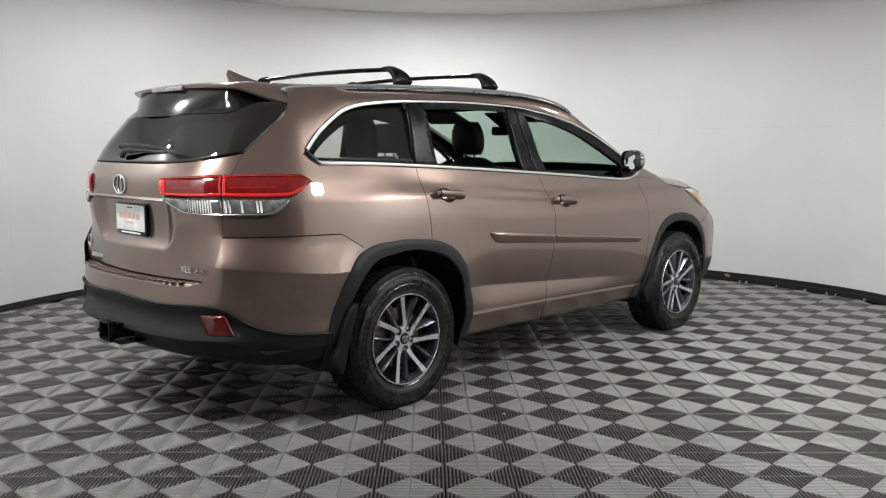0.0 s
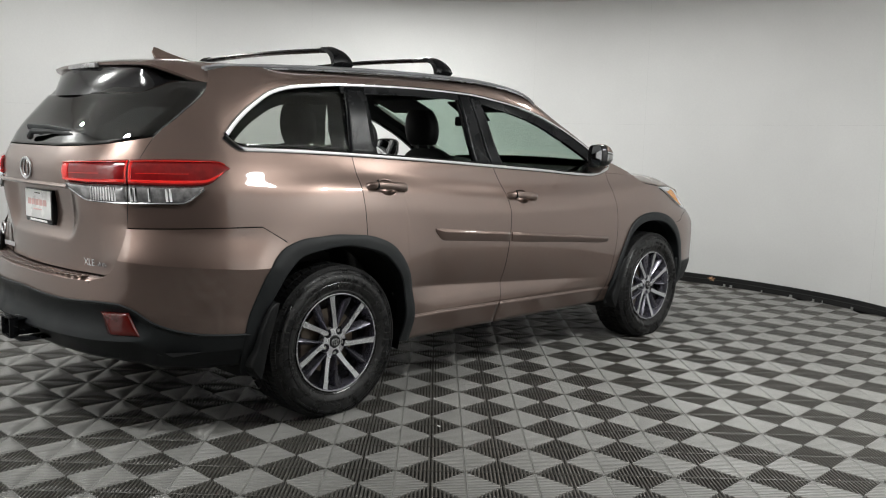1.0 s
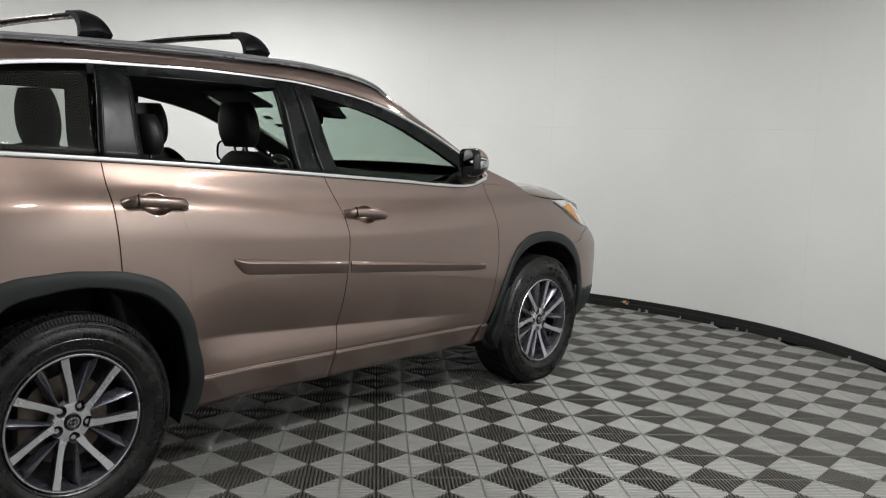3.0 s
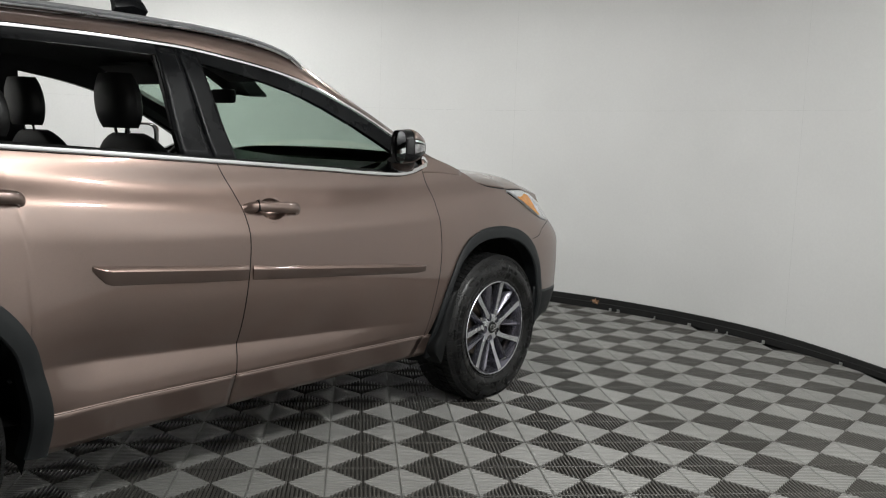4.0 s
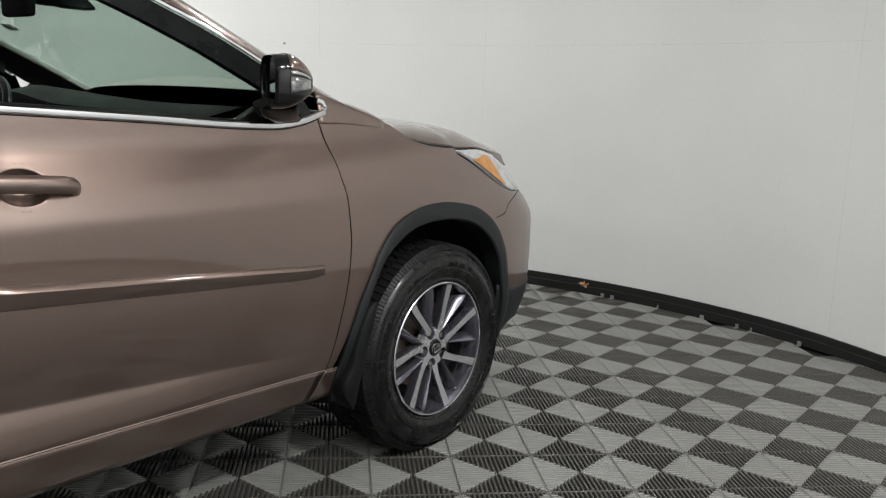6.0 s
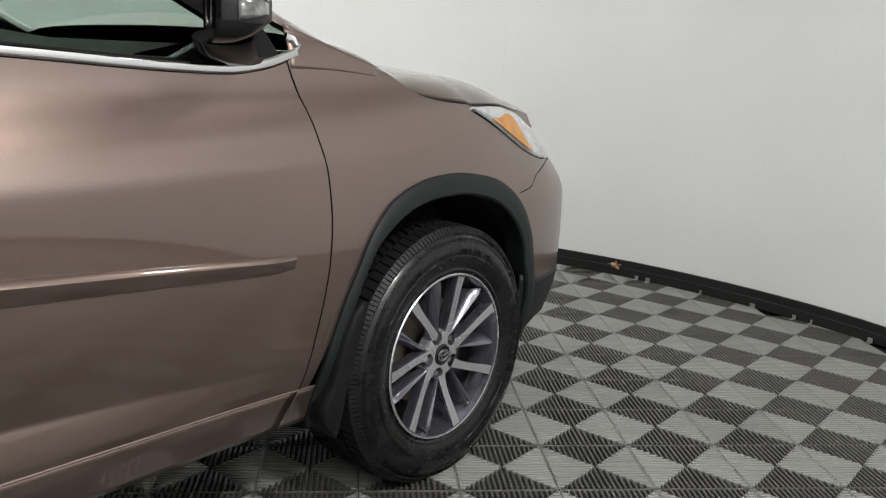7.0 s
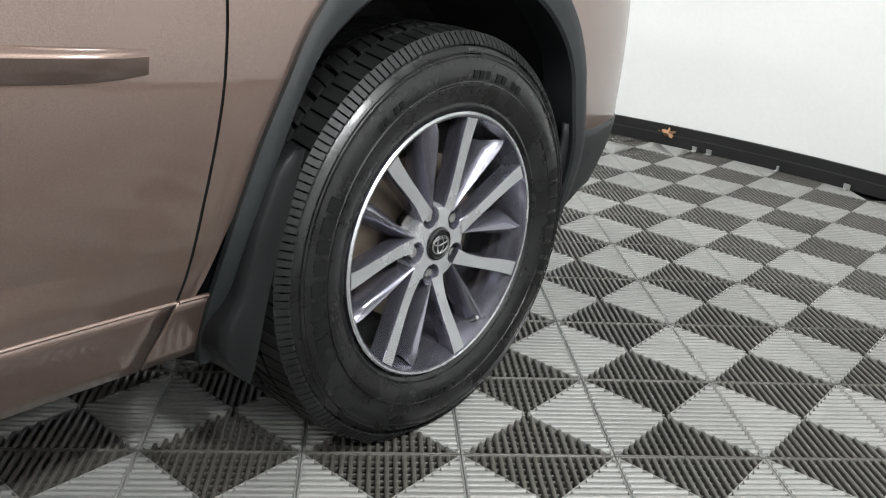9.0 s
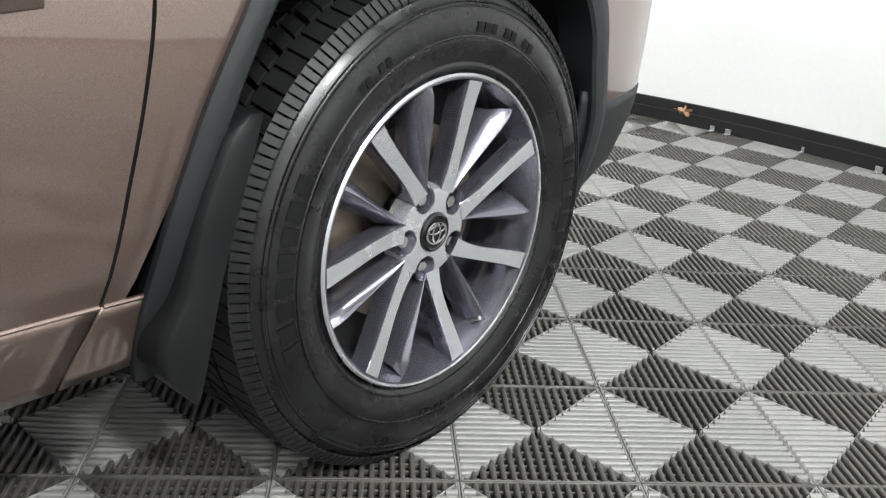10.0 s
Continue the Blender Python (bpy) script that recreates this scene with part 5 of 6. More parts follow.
def build_flares():
    for s in (1, -1):
        for name, c in (("rear_wheel_flare", -AXLE), ("front_wheel_flare", AXLE)):
            bm = bmesh.new()
            outer, inner = FLARES[1 if c > 0 else -1]
            rows = []
            n = 72
            for k in range(n + 1):
                deg = mixv(-8, 190, k / n)
                a, ro, ri = radians(deg), outer(deg), inner(deg)
                row = []
                for r, d in ((ro, -0.002), (ro, 0.008), (ro - 0.006, 0.013), (mixv(ro, ri, .5), 0.017), (ri + 0.006, 0.017), (ri, 0.012), (ri - 0.002, -0.01), (ri + 0.004, -0.06)):
                    y, z = c + r * math.cos(a), HUB_Z + r * math.sin(a)
                    p = shell(clamp(y, -1.93, 1.88), max(z, 0.3))
                    row.append(mirrored(Vector((p.x + d, y, z)), s))
                rows.append(row)
            grid(bm, rows, None)
            bm.normal_update()
            f = list(bm.faces)[2 + 7 * 30]
            if f.normal.x * s < 0:
                bmesh.ops.reverse_faces(bm, faces=bm.faces)
            part(name, bm, TRIM, car, "grey-black plastic wheel arch flare")
            # dark liner inside the arch
            bm = bmesh.new()
            rows = []
            for k in range(41):
                a = mixv(radians(-14), radians(194), k / 40)
                rows.append([mirrored((x, c + r * math.cos(a), HUB_Z + r * math.sin(a)), s) for x, r in ((0.915, inner(math.degrees(a)) + 0.003), (0.80, 0.475), (0.60, 0.475), (0.56, 0.44), (0.56, 0.05))])
            grid(bm, rows, None)
            part("arch_liner", bm, DARK, car, "black arch liner")
            # mud flap behind the wheel: a moulded block, rounded to the rear
            bm = bmesh.new()
            rows = []
            front = curve((0.19, 0.25, 0.32, 0.40, 0.50, 0.60), (-0.428, -0.424, -0.412, -0.398, -0.372, -0.345))
            rear = curve((0.19, 0.25, 0.30, 0.34, 0.39, 0.48, 0.56, 0.60), (-0.480, -0.477, -0.472, -0.464, -0.449, -0.428, -0.396, -0.378))
            for j in range(27):
                q = j / 26
                z = mixv(0.594, 0.250, q)
                yf, yr = c + front(z), c + rear(z)
                if j == 0:
                    yf, yr = mixv(yf, yr, .05), mixv(yf, yr, .62)
                elif j == 1:
                    yf, yr = mixv(yf, yr, .02), mixv(yf, yr, .86)
                elif j in (25, 26):
                    yf, yr = mixv(yf, yr, .05 * (j - 24)), mixv(yf, yr, 1 - .03 * (j - 24))
                x1 = mixv(0.982, 0.958, q)
                xi = mixv(0.92, 0.72, ease(q * 1.6))
                w = yf - yr
                slant = 0.062 * ease((q - 0.55) / 0.45)
                sec = ((xi, yf), (x1 - 0.006, yf), (x1 - 0.001, yf - w * .04), (x1, yf - w * .12), (x1 - 0.002, yf - w * .8), (x1 - 0.006, yf - w * .93), (x1 - 0.020, yr), (xi, yr + w * .3), (xi, yf))
                rows.append([mirrored((x, y, z + slant * (yf - y) / w), s) for x, y in sec])
            grid(bm, rows, None)
            bmesh.ops.remove_doubles(bm, verts=bm.verts, dist=1e-5)
            bmesh.ops.holes_fill(bm, edges=bm.edges)
            bmesh.ops.recalc_face_normals(bm, faces=bm.faces)
            part("mud_flap", bm, FLAP, car, "black moulded mud flap", sharp=50)
            # clip studs on the liner edge
            for k, ang in enumerate((24, 6, -6)):
                bm = bmesh.new()
                a = radians(ang)
                m = Matrix.Translation(mirrored((0.885, c + 0.448 * math.cos(a), HUB_Z + 0.448 * math.sin(a)), s))
                bmesh.ops.create_cone(bm, segments=12, radius1=0.008, radius2=0.006, depth=0.008, cap_ends=True, matrix=m @ Matrix.Rotation(a, 4, "X") @ Matrix.Rotation(radians(90), 4, "X"))
                part("clip_stud", bm, TRIM, car)


def build_mirror(s):
    """Door mirror: a pod on a foot, its glass turned a little toward the driver."""
    e1, e2 = Vector((0.883, -0.469, 0)), Vector((0.469, 0.883, 0))
    mid = Vector((0.990, 0.597, 1.263))

    def at(a, f, d, grow=0.0):
        c, sn = sgnpow(math.cos(a), 0.55), sgnpow(math.sin(a), 0.60)
        return mirrored(mid + e1 * ((0.096 + grow) * f * c) + e2 * d + Vector((0, 0, (0.071 + grow) * f * sn + 0.10 * d * (f - 0.5))), s)
    turn = [2 * math.pi * j / 36 for j in range(37)]

    def size(d):
        return 1.0 if d < 0.022 else math.cos((d - 0.022) / 0.088 * 1.38) ** 0.7
    centre = mirrored(mid + e2 * 0.03, s)
    bm = bmesh.new()
    prof = [(0.86, 0.012), (0.90, 0.002), (0.96, -0.004), (1.0, 0.004)] + [(size(d), d) for d in (0.012, 0.022, 0.035, 0.05, 0.065, 0.08, 0.092, 0.102, 0.108)]
    rows = [[at(a, f, d) for a in turn] for f, d in prof]
    grid(bm, rows, centre)
    bm.faces.new([bm.verts.new(p) for p in rows[-1][:-1]])
    bmesh.ops.recalc_face_normals(bm, faces=bm.faces)
    pod = part("door_mirror", bm, GLOSS, car, "door mirror with a black and brown housing", sharp=50)
    bm = bmesh.new()
    f = bm.faces.new([bm.verts.new(at(a, 0.875, 0.009)) for a in turn[:-1]])
    bm.normal_update()
    if f.normal.y > 0:
        f.normal_flip()
    part("mirror_glass", bm, MIRROR, pod, "mirror glass")
    # brown upper shell
    bm = bmesh.new()
    rows = [[at(a, size(d) + 0.0, d, 0.003) for a in [mixv(radians(14), radians(166), j / 24) for j in range(25)]] for d in (0.034, 0.045, 0.06, 0.075, 0.088, 0.098, 0.106)]
    grid(bm, rows, centre)
    thick(part("mirror_cap", bm, PAINT, pod, "brown mirror cap"), 0.003)
    # clear signal strip with a bright upper edge round the outer side
    for name, lo, hi, mat, text in (("turn_signal", -12, 3, CLEARLENS, "clear mirror turn signal"), ("signal_edge", 6, 12, CHROME, "bright strip over the signal")):
        bm = bmesh.new()
        rows = [[at(radians(mixv(lo, hi, j / 3)), size(d), d, 0.0035) for j in range(4)] for d in (0.036, 0.05, 0.065, 0.08, 0.09, 0.10)]
        grid(bm, rows, centre)
        thick(part(name, bm, mat, pod, text), 0.003)
    bm = bmesh.new()
    tube(bm, [mirrored(p, s) for p in ((0.868, 0.745, 1.165), (0.90, 0.70, 1.170), (0.945, 0.66, 1.185), (0.965, 0.64, 1.205))], 1.0, 12, flat=(0.060, 0.020), up=(0, 0, 1))
    part("mirror_stalk", bm, GLOSS, pod)


def rim_scale(*prof):
    return [(x, r * 0.9645) for x, r in prof]


def sgnpow(v, p):
    return math.copysign(abs(v) ** p, v)


def build_wheel(y, s, phase):
    wheel = new("wheel")
    wheel.parent = car
    wheel.location = (HUB_X * s, y, HUB_Z)
    if s < 0:
        wheel.rotation_euler = (0, 0, math.pi)
    tagged(wheel, "alloy wheel with a black winter-style tyre")
    R = 0.375
    # tyre: turned profile, inner bead to outer bead (x is outward)
    bm = bmesh.new()
    prof = ((-0.215, 0.245), (-0.232, 0.262), (-0.242, 0.300), (-0.236, 0.335), (-0.215, 0.357), (-0.19, 0.3655), (-0.03, 0.3655), (-0.006, 0.357), (0.004, 0.348), (0.0095, 0.340), (0.013, 0.335),
            (0.0135, 0.327), (0.0165, 0.322), (0.018, 0.306), (0.0165, 0.294), (0.0185, 0.291), (0.0185, 0.285), (0.013, 0.272), (0.0075, 0.262), (0.0085, 0.258), (0.004, 0.252), (-0.006, 0.245))
    prof = [(x, r - 0.009 * clamp((0.30 - r) / 0.05)) for x, r in prof]
    lathe(bm, prof, 128)
    bm.normal_update()
    for v in bm.verts:          # a slight flat where it stands
        z = v.co.z
        if z < -HUB_Z + 0.03:
            v.co.z = max(z, -HUB_Z + 0.0005)
    bmesh.ops.recalc_face_normals(bm, faces=bm.faces)
    tyre = part("tyre", bm, RUBBER, wheel, "black all-season tyre", sharp=28)
    # tread blocks
    bm = bmesh.new()
    n = 44
    pitch = 2 * math.pi / n
    # rows of blocks: from x to x, offset and half width in pitches, skew, radius at both ends
    blocks = [(-0.054, -0.009, -0.25 + 0.50 * k, 0.215, 0.007, 0.3748, 0.3712) for k in range(2)]
    blocks += [(-0.009, 0.0050, -0.375 + 0.25 * k, 0.098, 0.0, 0.3706, 0.3545) for k in range(4)]
    blocks += [(-0.100, -0.061, 0.15 + 0.45 * k, 0.195, 0.014, 0.375, 0.375) for k in range(2)]
    blocks += [(-0.141, -0.107, 0.40 + 0.48 * k, 0.205, -0.012, 0.375, 0.375) for k in range(2)]
    blocks += [(-0.180, -0.148, 0.6, 0.43, -0.008, 0.375, 0.374), (-0.213, -0.186, 0.0, 0.425, -0.004, 0.372, 0.362)]
    for k in range(n):
        a = pitch * k
        for x0, x1, off, half, skew, r0, r1 in blocks:
            b, w = a + off * pitch, half * pitch
            vs = []
            for x, r, sk in ((x0, r0, 0), (x1, r1, skew)):
                for t in (-w, w):
                    for rr in (r - (0.0035 if half < 0.1 else 0.016), r):
                        q = b + t * (1.0 if rr < r else 0.97) + sk / R
                        zz = rr * math.sin(q)
                        vs.append(bm.verts.new((x, rr * math.cos(q), max(zz, -HUB_Z))))
            for f in ((1, 3, 7, 5), (0, 1, 5, 4), (2, 6, 7, 3), (0, 2, 3, 1), (4, 5, 7, 6)):
                bm.faces.new([vs[i] for i in f])
    bmesh.ops.recalc_face_normals(bm, faces=bm.faces)
    part("tread", bm, TREAD, tyre, "blocky tread")
    # thin raised rings, and plain raised bars where the side has its lettering
    side = curve([p[1] for p in prof[:9:-1]], [p[0] for p in prof[:9:-1]])
    for r in (0.3385, 0.3315, 0.2895):
        bm = bmesh.new()
        lathe(bm, [(side(r - 0.0014), r - 0.0014), (side(r) + 0.0014, r - 0.0006), (side(r) + 0.0014, r + 0.0006), (side(r + 0.0014), r + 0.0014)], 96)
        bmesh.ops.recalc_face_normals(bm, faces=bm.faces)
        part("sidewall_ring", bm, RUBBER, tyre)
    for a0, count, wide, rr, hh in ((radians(154), 8, 6.0, 0.307, 0.027), (radians(334), 8, 6.0, 0.307, 0.027), (radians(60), 9, 3.0, 0.304, 0.014), (radians(118), 6, 2.5, 0.304, 0.013), (radians(262), 7, 2.4, 0.283, 0.006)):
        for k in range(count):
            if wide < 4 and k in (2, 5):
                continue
            b = a0 + radians(wide) * k
            w = radians(wide) * 0.36
            rows = []
            for rad_k in range(4):
                r = rr + hh * (rad_k / 3 - 0.5)
                rows.append([(side(r) + 0.0012, r * math.cos(b + t), r * math.sin(b + t)) for t in (-w, -w / 3, w / 3, w)])
            bm = bmesh.new()
            grid(bm, rows, (-1, 0, 0))
            part("sidewall_mark", bm, LETTER, tyre)
    # barrel and lip
    bm = bmesh.new()
    lathe(bm, rim_scale((-0.20, 0.252), (-0.20, 0.238), (-0.10, 0.222), (-0.045, 0.222), (-0.030, 0.228), (-0.012, 0.2325), (-0.004, 0.236), (0.003, 0.2385), (0.0062, 0.2395), (0.0072, 0.2445), (0.0050, 0.2480), (-0.006, 0.2490), (-0.02, 0.247)), 128)
    bmesh.ops.recalc_face_normals(bm, faces=bm.faces)
    barrel = part("rim_barrel", bm, ALLOY, wheel, "graphite alloy rim")
    bm = bmesh.new()
    lathe(bm, rim_scale((0.0070, 0.2425), (0.0086, 0.2432), (0.0090, 0.2455), (0.0062, 0.2486)), 128)
    bmesh.ops.recalc_face_normals(bm, faces=bm.faces)
    part("rim_lip", bm, MACHINED, barrel, "bright machined rim lip")
    # seven machined spokes and seven narrow graphite blades, twisted a little
    for k in range(7):
        a = radians(phase + 360 / 7 * k)
        spoke_mesh(wheel, a, s, True)
        spoke_mesh(wheel, a - radians(360 / 14 + 2.0), s, False)
    # hub face with five lug pockets through it
    bm = bmesh.new()
    lugs = [radians(phase + 35.5 + 72 * k) for k in range(5)]
    prof = [(-0.020, 0.0300), (-0.0150, 0.0310)] + [(-0.0150 - 0.0040 * ((r - 0.031) / 0.05) ** 2, r) for r in [mixv(0.033, 0.067, i / 16) for i in range(17)]] + [(-0.026, 0.071), (-0.05, 0.072)]
    lathe(bm, prof, 160)
    bm.normal_update()
    hit = [f for f in bm.faces if any(math.hypot(f.calc_center_median().y - 0.0572 * math.cos(a), f.calc_center_median().z - 0.0572 * math.sin(a)) < 0.0195 for a in lugs)]
    bmesh.ops.delete(bm, geom=hit, context="FACES")
    bmesh.ops.recalc_face_normals(bm, faces=bm.faces)
    hub = part("wheel_hub", bm, MACHINED, wheel, "machined hub face")
    bm = bmesh.new()
    lathe(bm, ((-0.016, 0.0305), (-0.0115, 0.0300), (-0.0095, 0.0265), (-0.0115, 0.024), (-0.0105, 0.0001)), 40)
    bmesh.ops.recalc_face_normals(bm, faces=bm.faces)
    cap = part("hub_cap", bm, GLOSS, wheel, "black hub cap with a chrome oval")
    for w, h, r in ((0.021, 0.0165, 0.0017), (0.008, 0.0155, 0.0014), (0.018, 0.006, 0.0014)):
        bm = bmesh.new()
        tube(bm, [(-0.0095, w * math.cos(q), h * math.sin(q) + (0.005 if h == 0.006 else 0)) for q in [2 * math.pi * j / 28 for j in range(28)]], r, 6, closed=True, up=(1, 0, 0))
        part("cap_ring", bm, CHROME, cap)
    for k in range(5):
        a = radians(phase + 35.5 + 72 * k)
        cy, cz = 0.0572 * math.cos(a), 0.0572 * math.sin(a)
        bm = bmesh.new()
        lathe(bm, ((-0.0200, 0.0212), (-0.0155, 0.0204), (-0.0175, 0.0188), (-0.050, 0.0168), (-0.052, 0.0001)), 24)
        bmesh.ops.recalc_face_normals(bm, faces=bm.faces)
        for v in bm.verts:
            v.co += Vector((0, cy, cz))
        part("lug_pocket", bm, ALLOY, hub)
        bm = bmesh.new()
        bmesh.ops.create_cone(bm, segments=6, radius1=0.0115, radius2=0.0095, depth=0.028, cap_ends=True, matrix=Matrix.Translation((-0.036, cy, cz)) @ Matrix.Rotation(radians(90), 4, "Y"))
        part("lug_nut", bm, CHROME, hub, "chrome lug nut")
    # brake disc and calliper, hub behind the spokes
    bm = bmesh.new()
    lathe(bm, ((-0.075, 0.06), (-0.075, 0.155), (-0.10, 0.155), (-0.10, 0.06)), 64)
    bmesh.ops.recalc_face_normals(bm, faces=bm.faces)
    part("brake_disc", bm, BRAKE, wheel, "steel brake disc")
    bm = bmesh.new()
    box(bm, (-0.115, -0.165, -0.075), (-0.060, -0.10, 0.075), bevel=0.01)
    part("brake_calliper", bm, BRAKE, wheel)
    bm = bmesh.new()
    lathe(bm, ((-0.11, 0.0001), (-0.11, 0.22)), 48)
    part("backing_plate", bm, DARK, wheel)
    bm = bmesh.new()
    a = radians(-58)
    bmesh.ops.create_cone(bm, segments=10, radius1=0.004, radius2=0.004, depth=0.03, cap_ends=True, matrix=Matrix.Translation((-0.015, 0.216 * math.cos(a), 0.216 * math.sin(a))) @ Matrix.Rotation(radians(60), 4, "Y"))
    part("valve", bm, METAL, barrel)
    return wheel


def spoke_mesh(wheel, a, s, bright):
    """A spoke: a swept bar, wider at the rim, with a flat machined face or a scooped dark one."""
    bm = bmesh.new()
    n = 12
    rows = []
    for k in range(n + 1):
        q = k / n
        r = mixv(0.0655 if bright else 0.066, 0.2300 if bright else 0.2190, q)
        if bright:
            w = mixv(0.0098, 0.0150, q ** 1.3) + 0.006 * (1 - q) ** 5
            x = mixv(-0.0155, 0.0062, q ** 1.25)
            sweep = -0.17 * (1 - q) ** 2.0 + 0.02 * q
            xb = x - 0.034
            sec = ((-w * 1.02, xb), (-w * 1.06, x - 0.010), (-w, x - 0.0012), (-w * 0.94, x), (w * 0.94, x), (w, x - 0.0012), (w * 1.06, x - 0.010), (w * 1.02, xb))
        else:
            w = mixv(0.0085, 0.0215, q ** 0.9)
            x = mixv(-0.0160, 0.0030, q ** 1.1) - 0.006 * ease((q - 0.88) / 0.12)
            sweep = 0.13 * (1 - q) ** 2
            xb = x - 0.052
            # a ridge along the blade with hollow flanks; the tip is pointed
            sec = ((-w, xb), (-w * 0.95, x - 0.017), (-w * 0.66, x - 0.0085), (-w * 0.36, x - 0.0010), (-w * 0.24, x), (-w * 0.12, x - 0.0010), (w * 0.40, x - 0.013), (w * 0.95, x - 0.026), (w, xb))
        rows.append([(xx, rr * math.cos(a + sweep + t / rr), rr * math.sin(a + sweep + t / rr)) for t, xx, rr in [(t, xx, r + (0.0 if bright else 0.010 * q ** 3 - 0.020 * q ** 4 * abs(t / w + 0.24))) for t, xx in sec]])
    fs = grid(bm, rows, None)
    bm.normal_update()
    c = [f for f in fs][3]
    if c.normal.x < 0:
        bmesh.ops.reverse_faces(bm, faces=bm.faces)
    if bright:
        m = len(rows[0]) - 1
        for i, f in enumerate(bm.faces):
            f.material_index = 0 if i % m == 3 else 1
        part("spoke", bm, [MACHINED, ALLOY], wheel, "machined alloy spoke with graphite flanks", sharp=30)
    else:
        part("blade", bm, ALLOY, wheel, "graphite painted spoke", sharp=40)


def build_cabin():
    bm = bmesh.new()
    rows = [[(x, y, 0.42 + 0.03 * math.cos(x * 3)) for x in [mixv(-.86, .86, i / 8) for i in range(9)]] for y in [mixv(-2.2, 1.15, j / 8) for j in range(9)]]
    grid(bm, rows, (0, 0, -5))
    part("cabin_floor", bm, CABIN, car)
    bm = bmesh.new()
    box(bm, (-0.70, -2.0, 0.27), (0.70, 2.0, 0.42), bevel=0.03)
    part("underbody", bm, DARK, car, "dark underbody")
    # dashboard
    bm = bmesh.new()
    rows = []
    for k in range(25):
        x = mixv(-0.82, 0.82, k / 24)
        hump = 0.035 * math.exp(-((x + 0.38) / 0.2) ** 2)
        e = 0.04 * abs(x / .82) ** 3
        rows.append([(x, 1.26, 1.135), (x, 0.95 - e, 1.175 + hump * 0.4), (x, 0.68 - e, 1.190 + hump), (x, 0.57 - e, 1.165 + hump), (x, 0.53 - e, 1.08), (x, 0.60, 0.90), (x, 0.70, 0.6)])
    grid(bm, rows, (0, 1.2, 0.7))
    dash = part("dashboard", bm, CABIN, car, "black dashboard")
    bm = bmesh.new()
    box(bm, (-0.13, 0.55, 0.92), (0.13, 0.60, 1.10), bevel=0.012)
    part("screen_surround", bm, GLOSS, dash)
    for x in (0.68, -0.68):
        bm = bmesh.new()
        box(bm, (x - 0.06, 0.545, 1.04), (x + 0.06, 0.575, 1.09), bevel=0.01)
        part("air_vent", bm, GLOSS, dash)
    # steering wheel on the left side
    wheel_m = Matrix.Translation((-0.38, 0.44, 1.075)) @ Matrix.Rotation(radians(-25), 4, "X")
    bm = bmesh.new()
    tube(bm, [wheel_m @ Vector((0.185 * math.cos(a), 0, 0.185 * math.sin(a))) for a in [2 * math.pi * k / 48 for k in range(48)]], 0.015, 10, closed=True, up=(0, 1, 0))
    rim = part("steering_wheel", bm, LEATHER, car, "black leather steering wheel")
    bm = bmesh.new()
    box(bm, (-0.08, 0.0, -0.07), (0.08, 0.05, 0.06), wheel_m, bevel=0.02)
    part("wheel_boss", bm, CABIN, rim)
    for a in (0, 180, 270):
        bm = bmesh.new()
        tube(bm, [wheel_m @ Vector((r * math.cos(radians(a)), 0.015, r * math.sin(radians(a)))) for r in (0.06, 0.12, 0.18)], 1.0, 8, flat=(0.018, 0.012))
        part("wheel_spoke", bm, CABIN, rim)
    bm = bmesh.new()
    tube(bm, [wheel_m @ Vector((0, 0.04, 0)), wheel_m @ Vector((0, 0.30, -0.02))], 0.035, 12)
    part("column", bm, CABIN, rim)
    bm = bmesh.new()
    box(bm, (-0.12, -0.35, 0.42), (0.12, 0.60, 0.86), bevel=0.03)
    part("centre_console", bm, CABIN, car, "black centre console")
    for x in (-0.38, 0.38):
        build_seat(x, -0.100, 0.27, 0.60, 1.285, 0.102)
    build_seat(0.42, -0.61, 0.25, 0.60, 1.245, 0.082)
    build_seat(-0.42, -0.61, 0.25, 0.60, 1.100, 0.070)
    for x in (-0.34, 0.46):
        build_seat(x, -1.055, 0.235, 0.66, 1.272, 0.104)
    # sun visors folded up under the roof's front edge
    for x in (-0.40, 0.40):
        bm = bmesh.new()
        box(bm, (x - 0.20, -0.11, -0.010), (x + 0.20, 0.10, 0.010), pose(0, 0.235, 1.565, -22), bevel=0.008)
        part("sun_visor", bm, LINER, car, "charcoal sun visor")
    # roof pillars' inside, dark
    for s in (1, -1):
        bm = bmesh.new()
        rows = [[mirrored(shell(y, CHROME_TOP(y) - 0.018 * j, 0.05), s) for j in range(3)] for y in [mixv(-1.86, 0.75, k / 30) for k in range(31)]]
        grid(bm, rows, (4 * s, -0.5, 1.3))
        part("upper_trim", bm, LINER, car)
        for ya, yb, top in ((-1.24, -1.06, 1.56), (-0.40, -0.10, 1.56), (-1.95, -1.80, 1.5)):
            bm = bmesh.new()
            rows = []
            for j in range(7):
                a = j / 6
                z = mixv(1.10, top, a)
                rows.append([mirrored(shell(mixv(mixv(ya + 0.05, ya, a), mixv(yb, yb - 0.1, a), i / 3), z, 0.045 + 0.01 * (i in (1, 2))), s) for i in range(4)])
            grid(bm, rows, (4 * s, -0.5, 1.3))
            part("pillar_trim", bm, LINER, car)


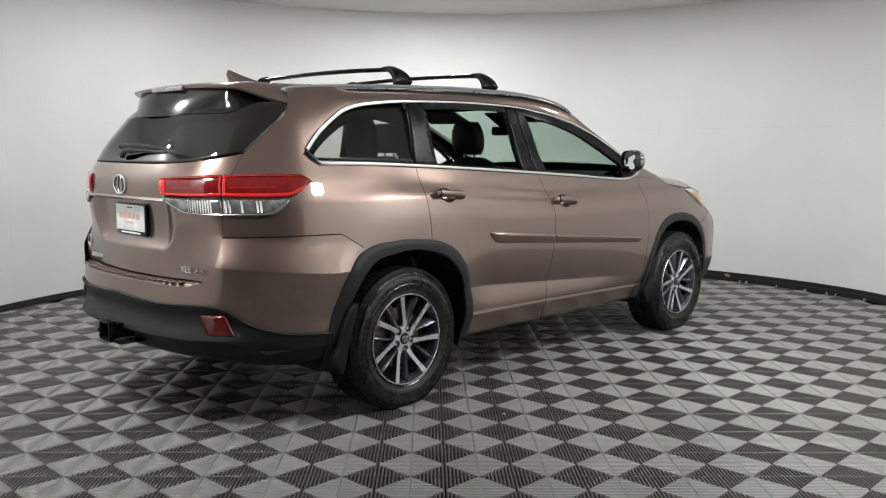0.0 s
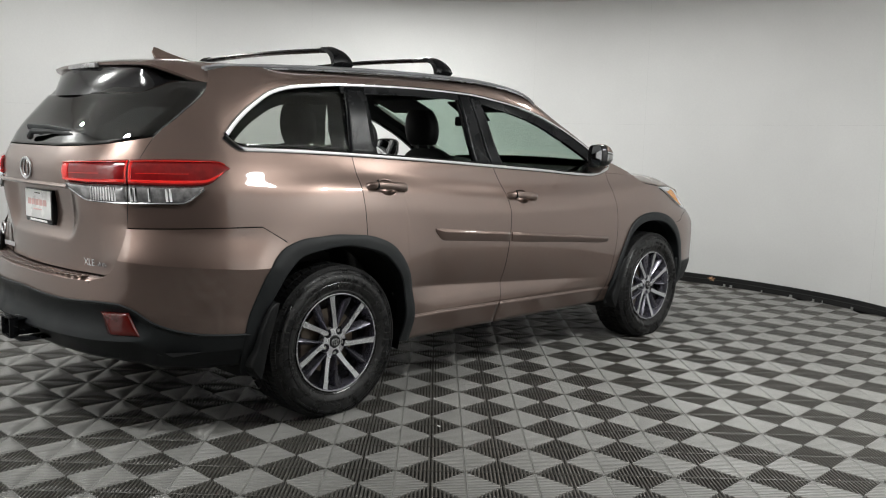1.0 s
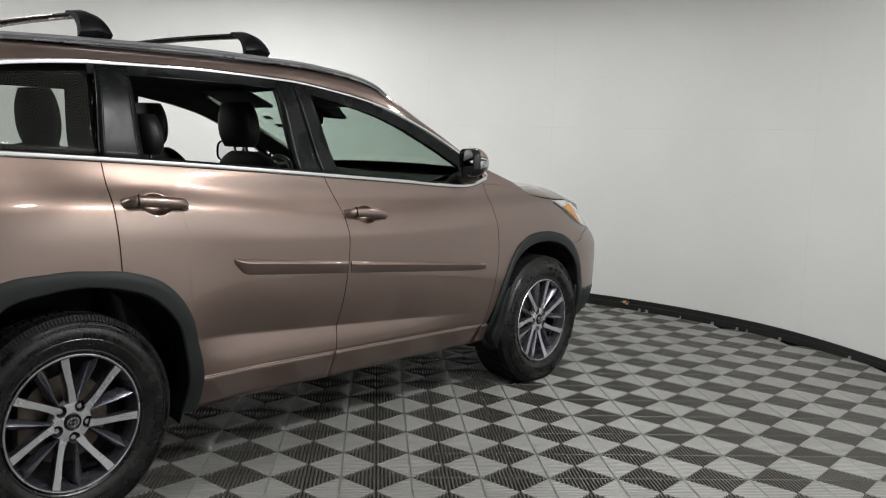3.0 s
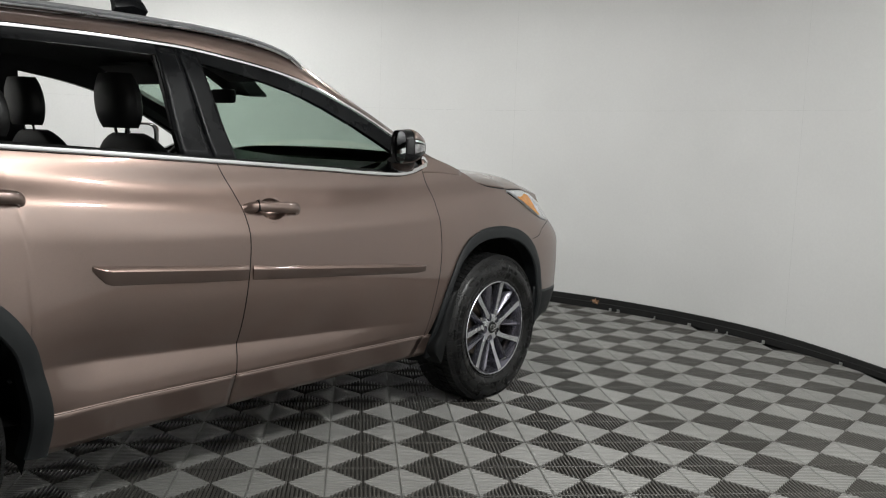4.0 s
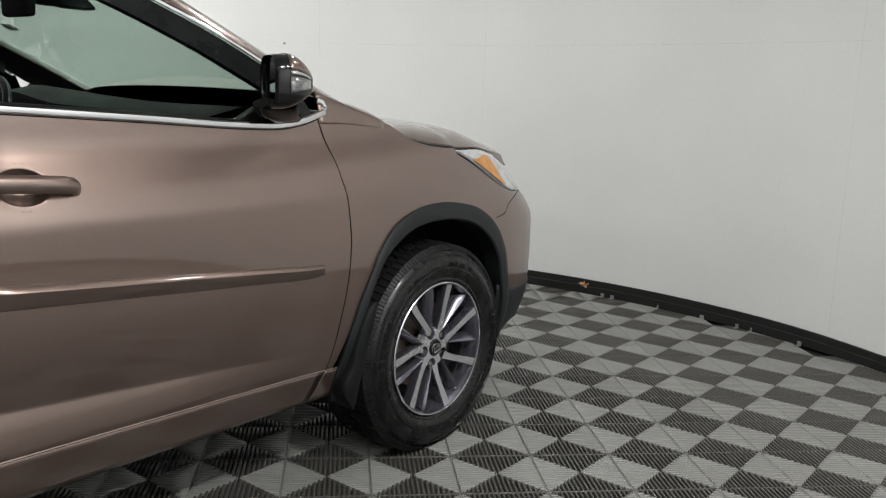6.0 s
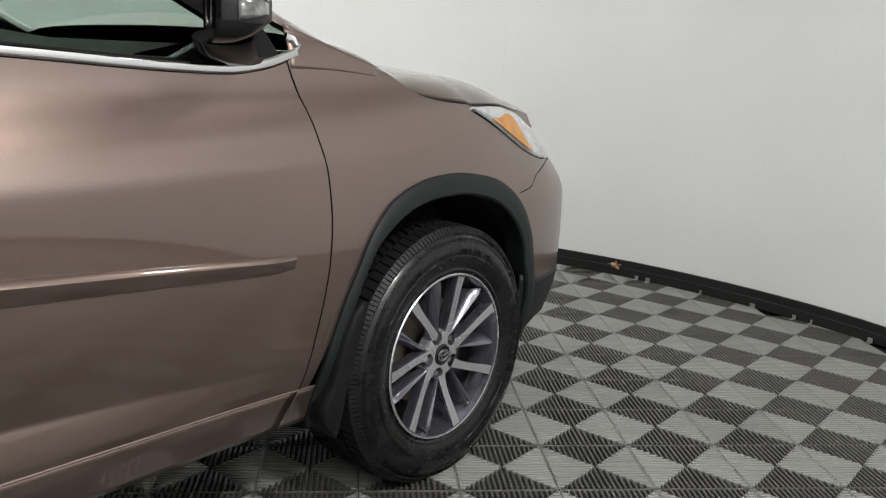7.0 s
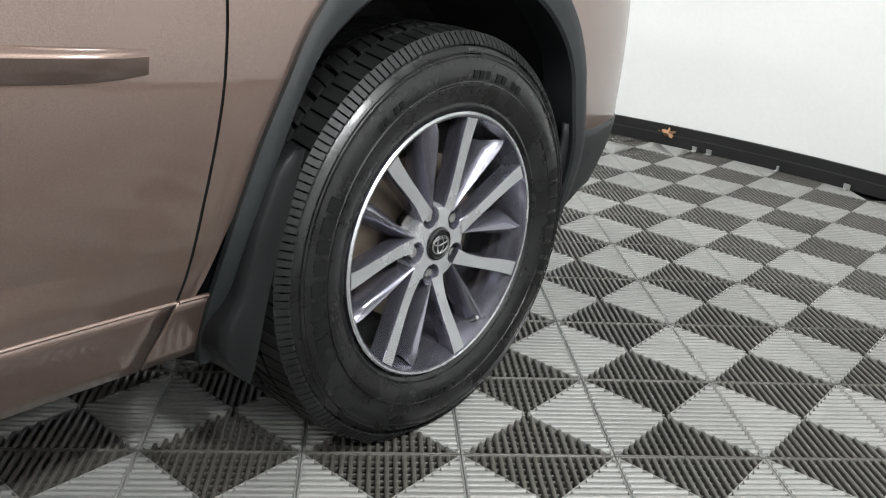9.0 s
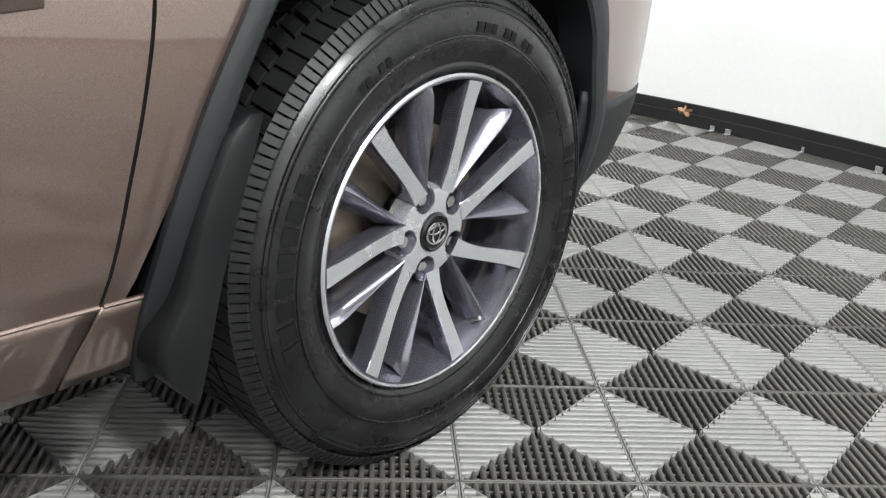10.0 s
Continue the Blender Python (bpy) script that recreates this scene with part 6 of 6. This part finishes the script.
def build_seat(x, y, half, low, top, rest_half):
    seat = new("seat")
    seat.parent = car
    seat.location = (x, y, 0)
    tagged(seat, "black leather seat with a headrest")
    bm = bmesh.new()
    rows = []
    for j in range(25):
        q = j / 24 if j < 12 else 1 - (1 - j / 24) ** 1.4 * 2 ** 0.4
        z = mixv(low - 0.05, top, q)
        yc = -0.20 * q
        cap = math.sqrt(1 - 0.93 * clamp((q - 0.80) / 0.20) ** 2)
        w = half * (1 - 0.22 * q ** 3) * mixv(1, cap, 0.85)
        t = 0.065 * (1 - 0.35 * q) * cap
        ring = []
        for k in range(25):
            a = 2 * math.pi * k / 24
            bx, by = sgnpow(math.cos(a), 0.55), sgnpow(math.sin(a), 0.6)
            bol = 0.03 * abs(bx) ** 3 if by > 0 else 0
            ring.append((w * bx, yc + t * by + bol, z))
        rows.append(ring)
    grid(bm, rows, (0, -0.1, (low + top) / 2))
    bm.faces.new([bm.verts.new(p) for p in rows[-1][:-1]])
    bmesh.ops.recalc_face_normals(bm, faces=bm.faces)
    part("backrest", bm, LEATHER, seat, sharp=50)
    bm = bmesh.new()
    box(bm, (-half, -0.12, low - 0.18), (half, 0.30, low), bevel=0.05)
    part("cushion", bm, LEATHER, seat, sharp=50)
    hz = top + 0.018 + rest_half
    bm = bmesh.new()
    rows = []
    for j in range(11):
        q = j / 10
        e = math.sin(math.pi * mixv(0.09, 0.91, q)) ** 0.27
        z = hz + rest_half * (2 * q - 1)
        w = mixv(0.130, 0.116, q) * e
        ring = []
        for k in range(25):
            a = 2 * math.pi * k / 24
            ring.append((w * sgnpow(math.cos(a), 0.6), -0.225 - 0.02 * q + 0.052 * e * sgnpow(math.sin(a), 0.7) + 0.012 * math.cos(a) ** 2, z))
        rows.append(ring)
    grid(bm, rows, (0, -0.23, hz))
    for r in (rows[0], rows[-1]):
        bm.faces.new([bm.verts.new(p) for p in r[:-1]])
    bmesh.ops.recalc_face_normals(bm, faces=bm.faces)
    rest = part("headrest", bm, LEATHER, seat, "black leather headrest", sharp=50)
    for dx in (-0.045, 0.045):
        bm = bmesh.new()
        tube(bm, [(dx, -0.205, top - 0.02), (dx, -0.22, hz - 0.08)], 0.006, 10, up=(0, 1, 0))
        part("post", bm, CHROME, rest, "chrome headrest post")


# ---- build ----
build_setting()
build_sides()
build_rear()
build_upper()
build_front()
build_flares()
for s in (1, -1):
    build_mirror(s)
for y, s, phase in ((AXLE, 1, 77), (-AXLE, 1, 97), (AXLE, -1, 40), (-AXLE, -1, 60)):
    build_wheel(y, s, phase)
build_cabin()
build_small_things()
build_floor()
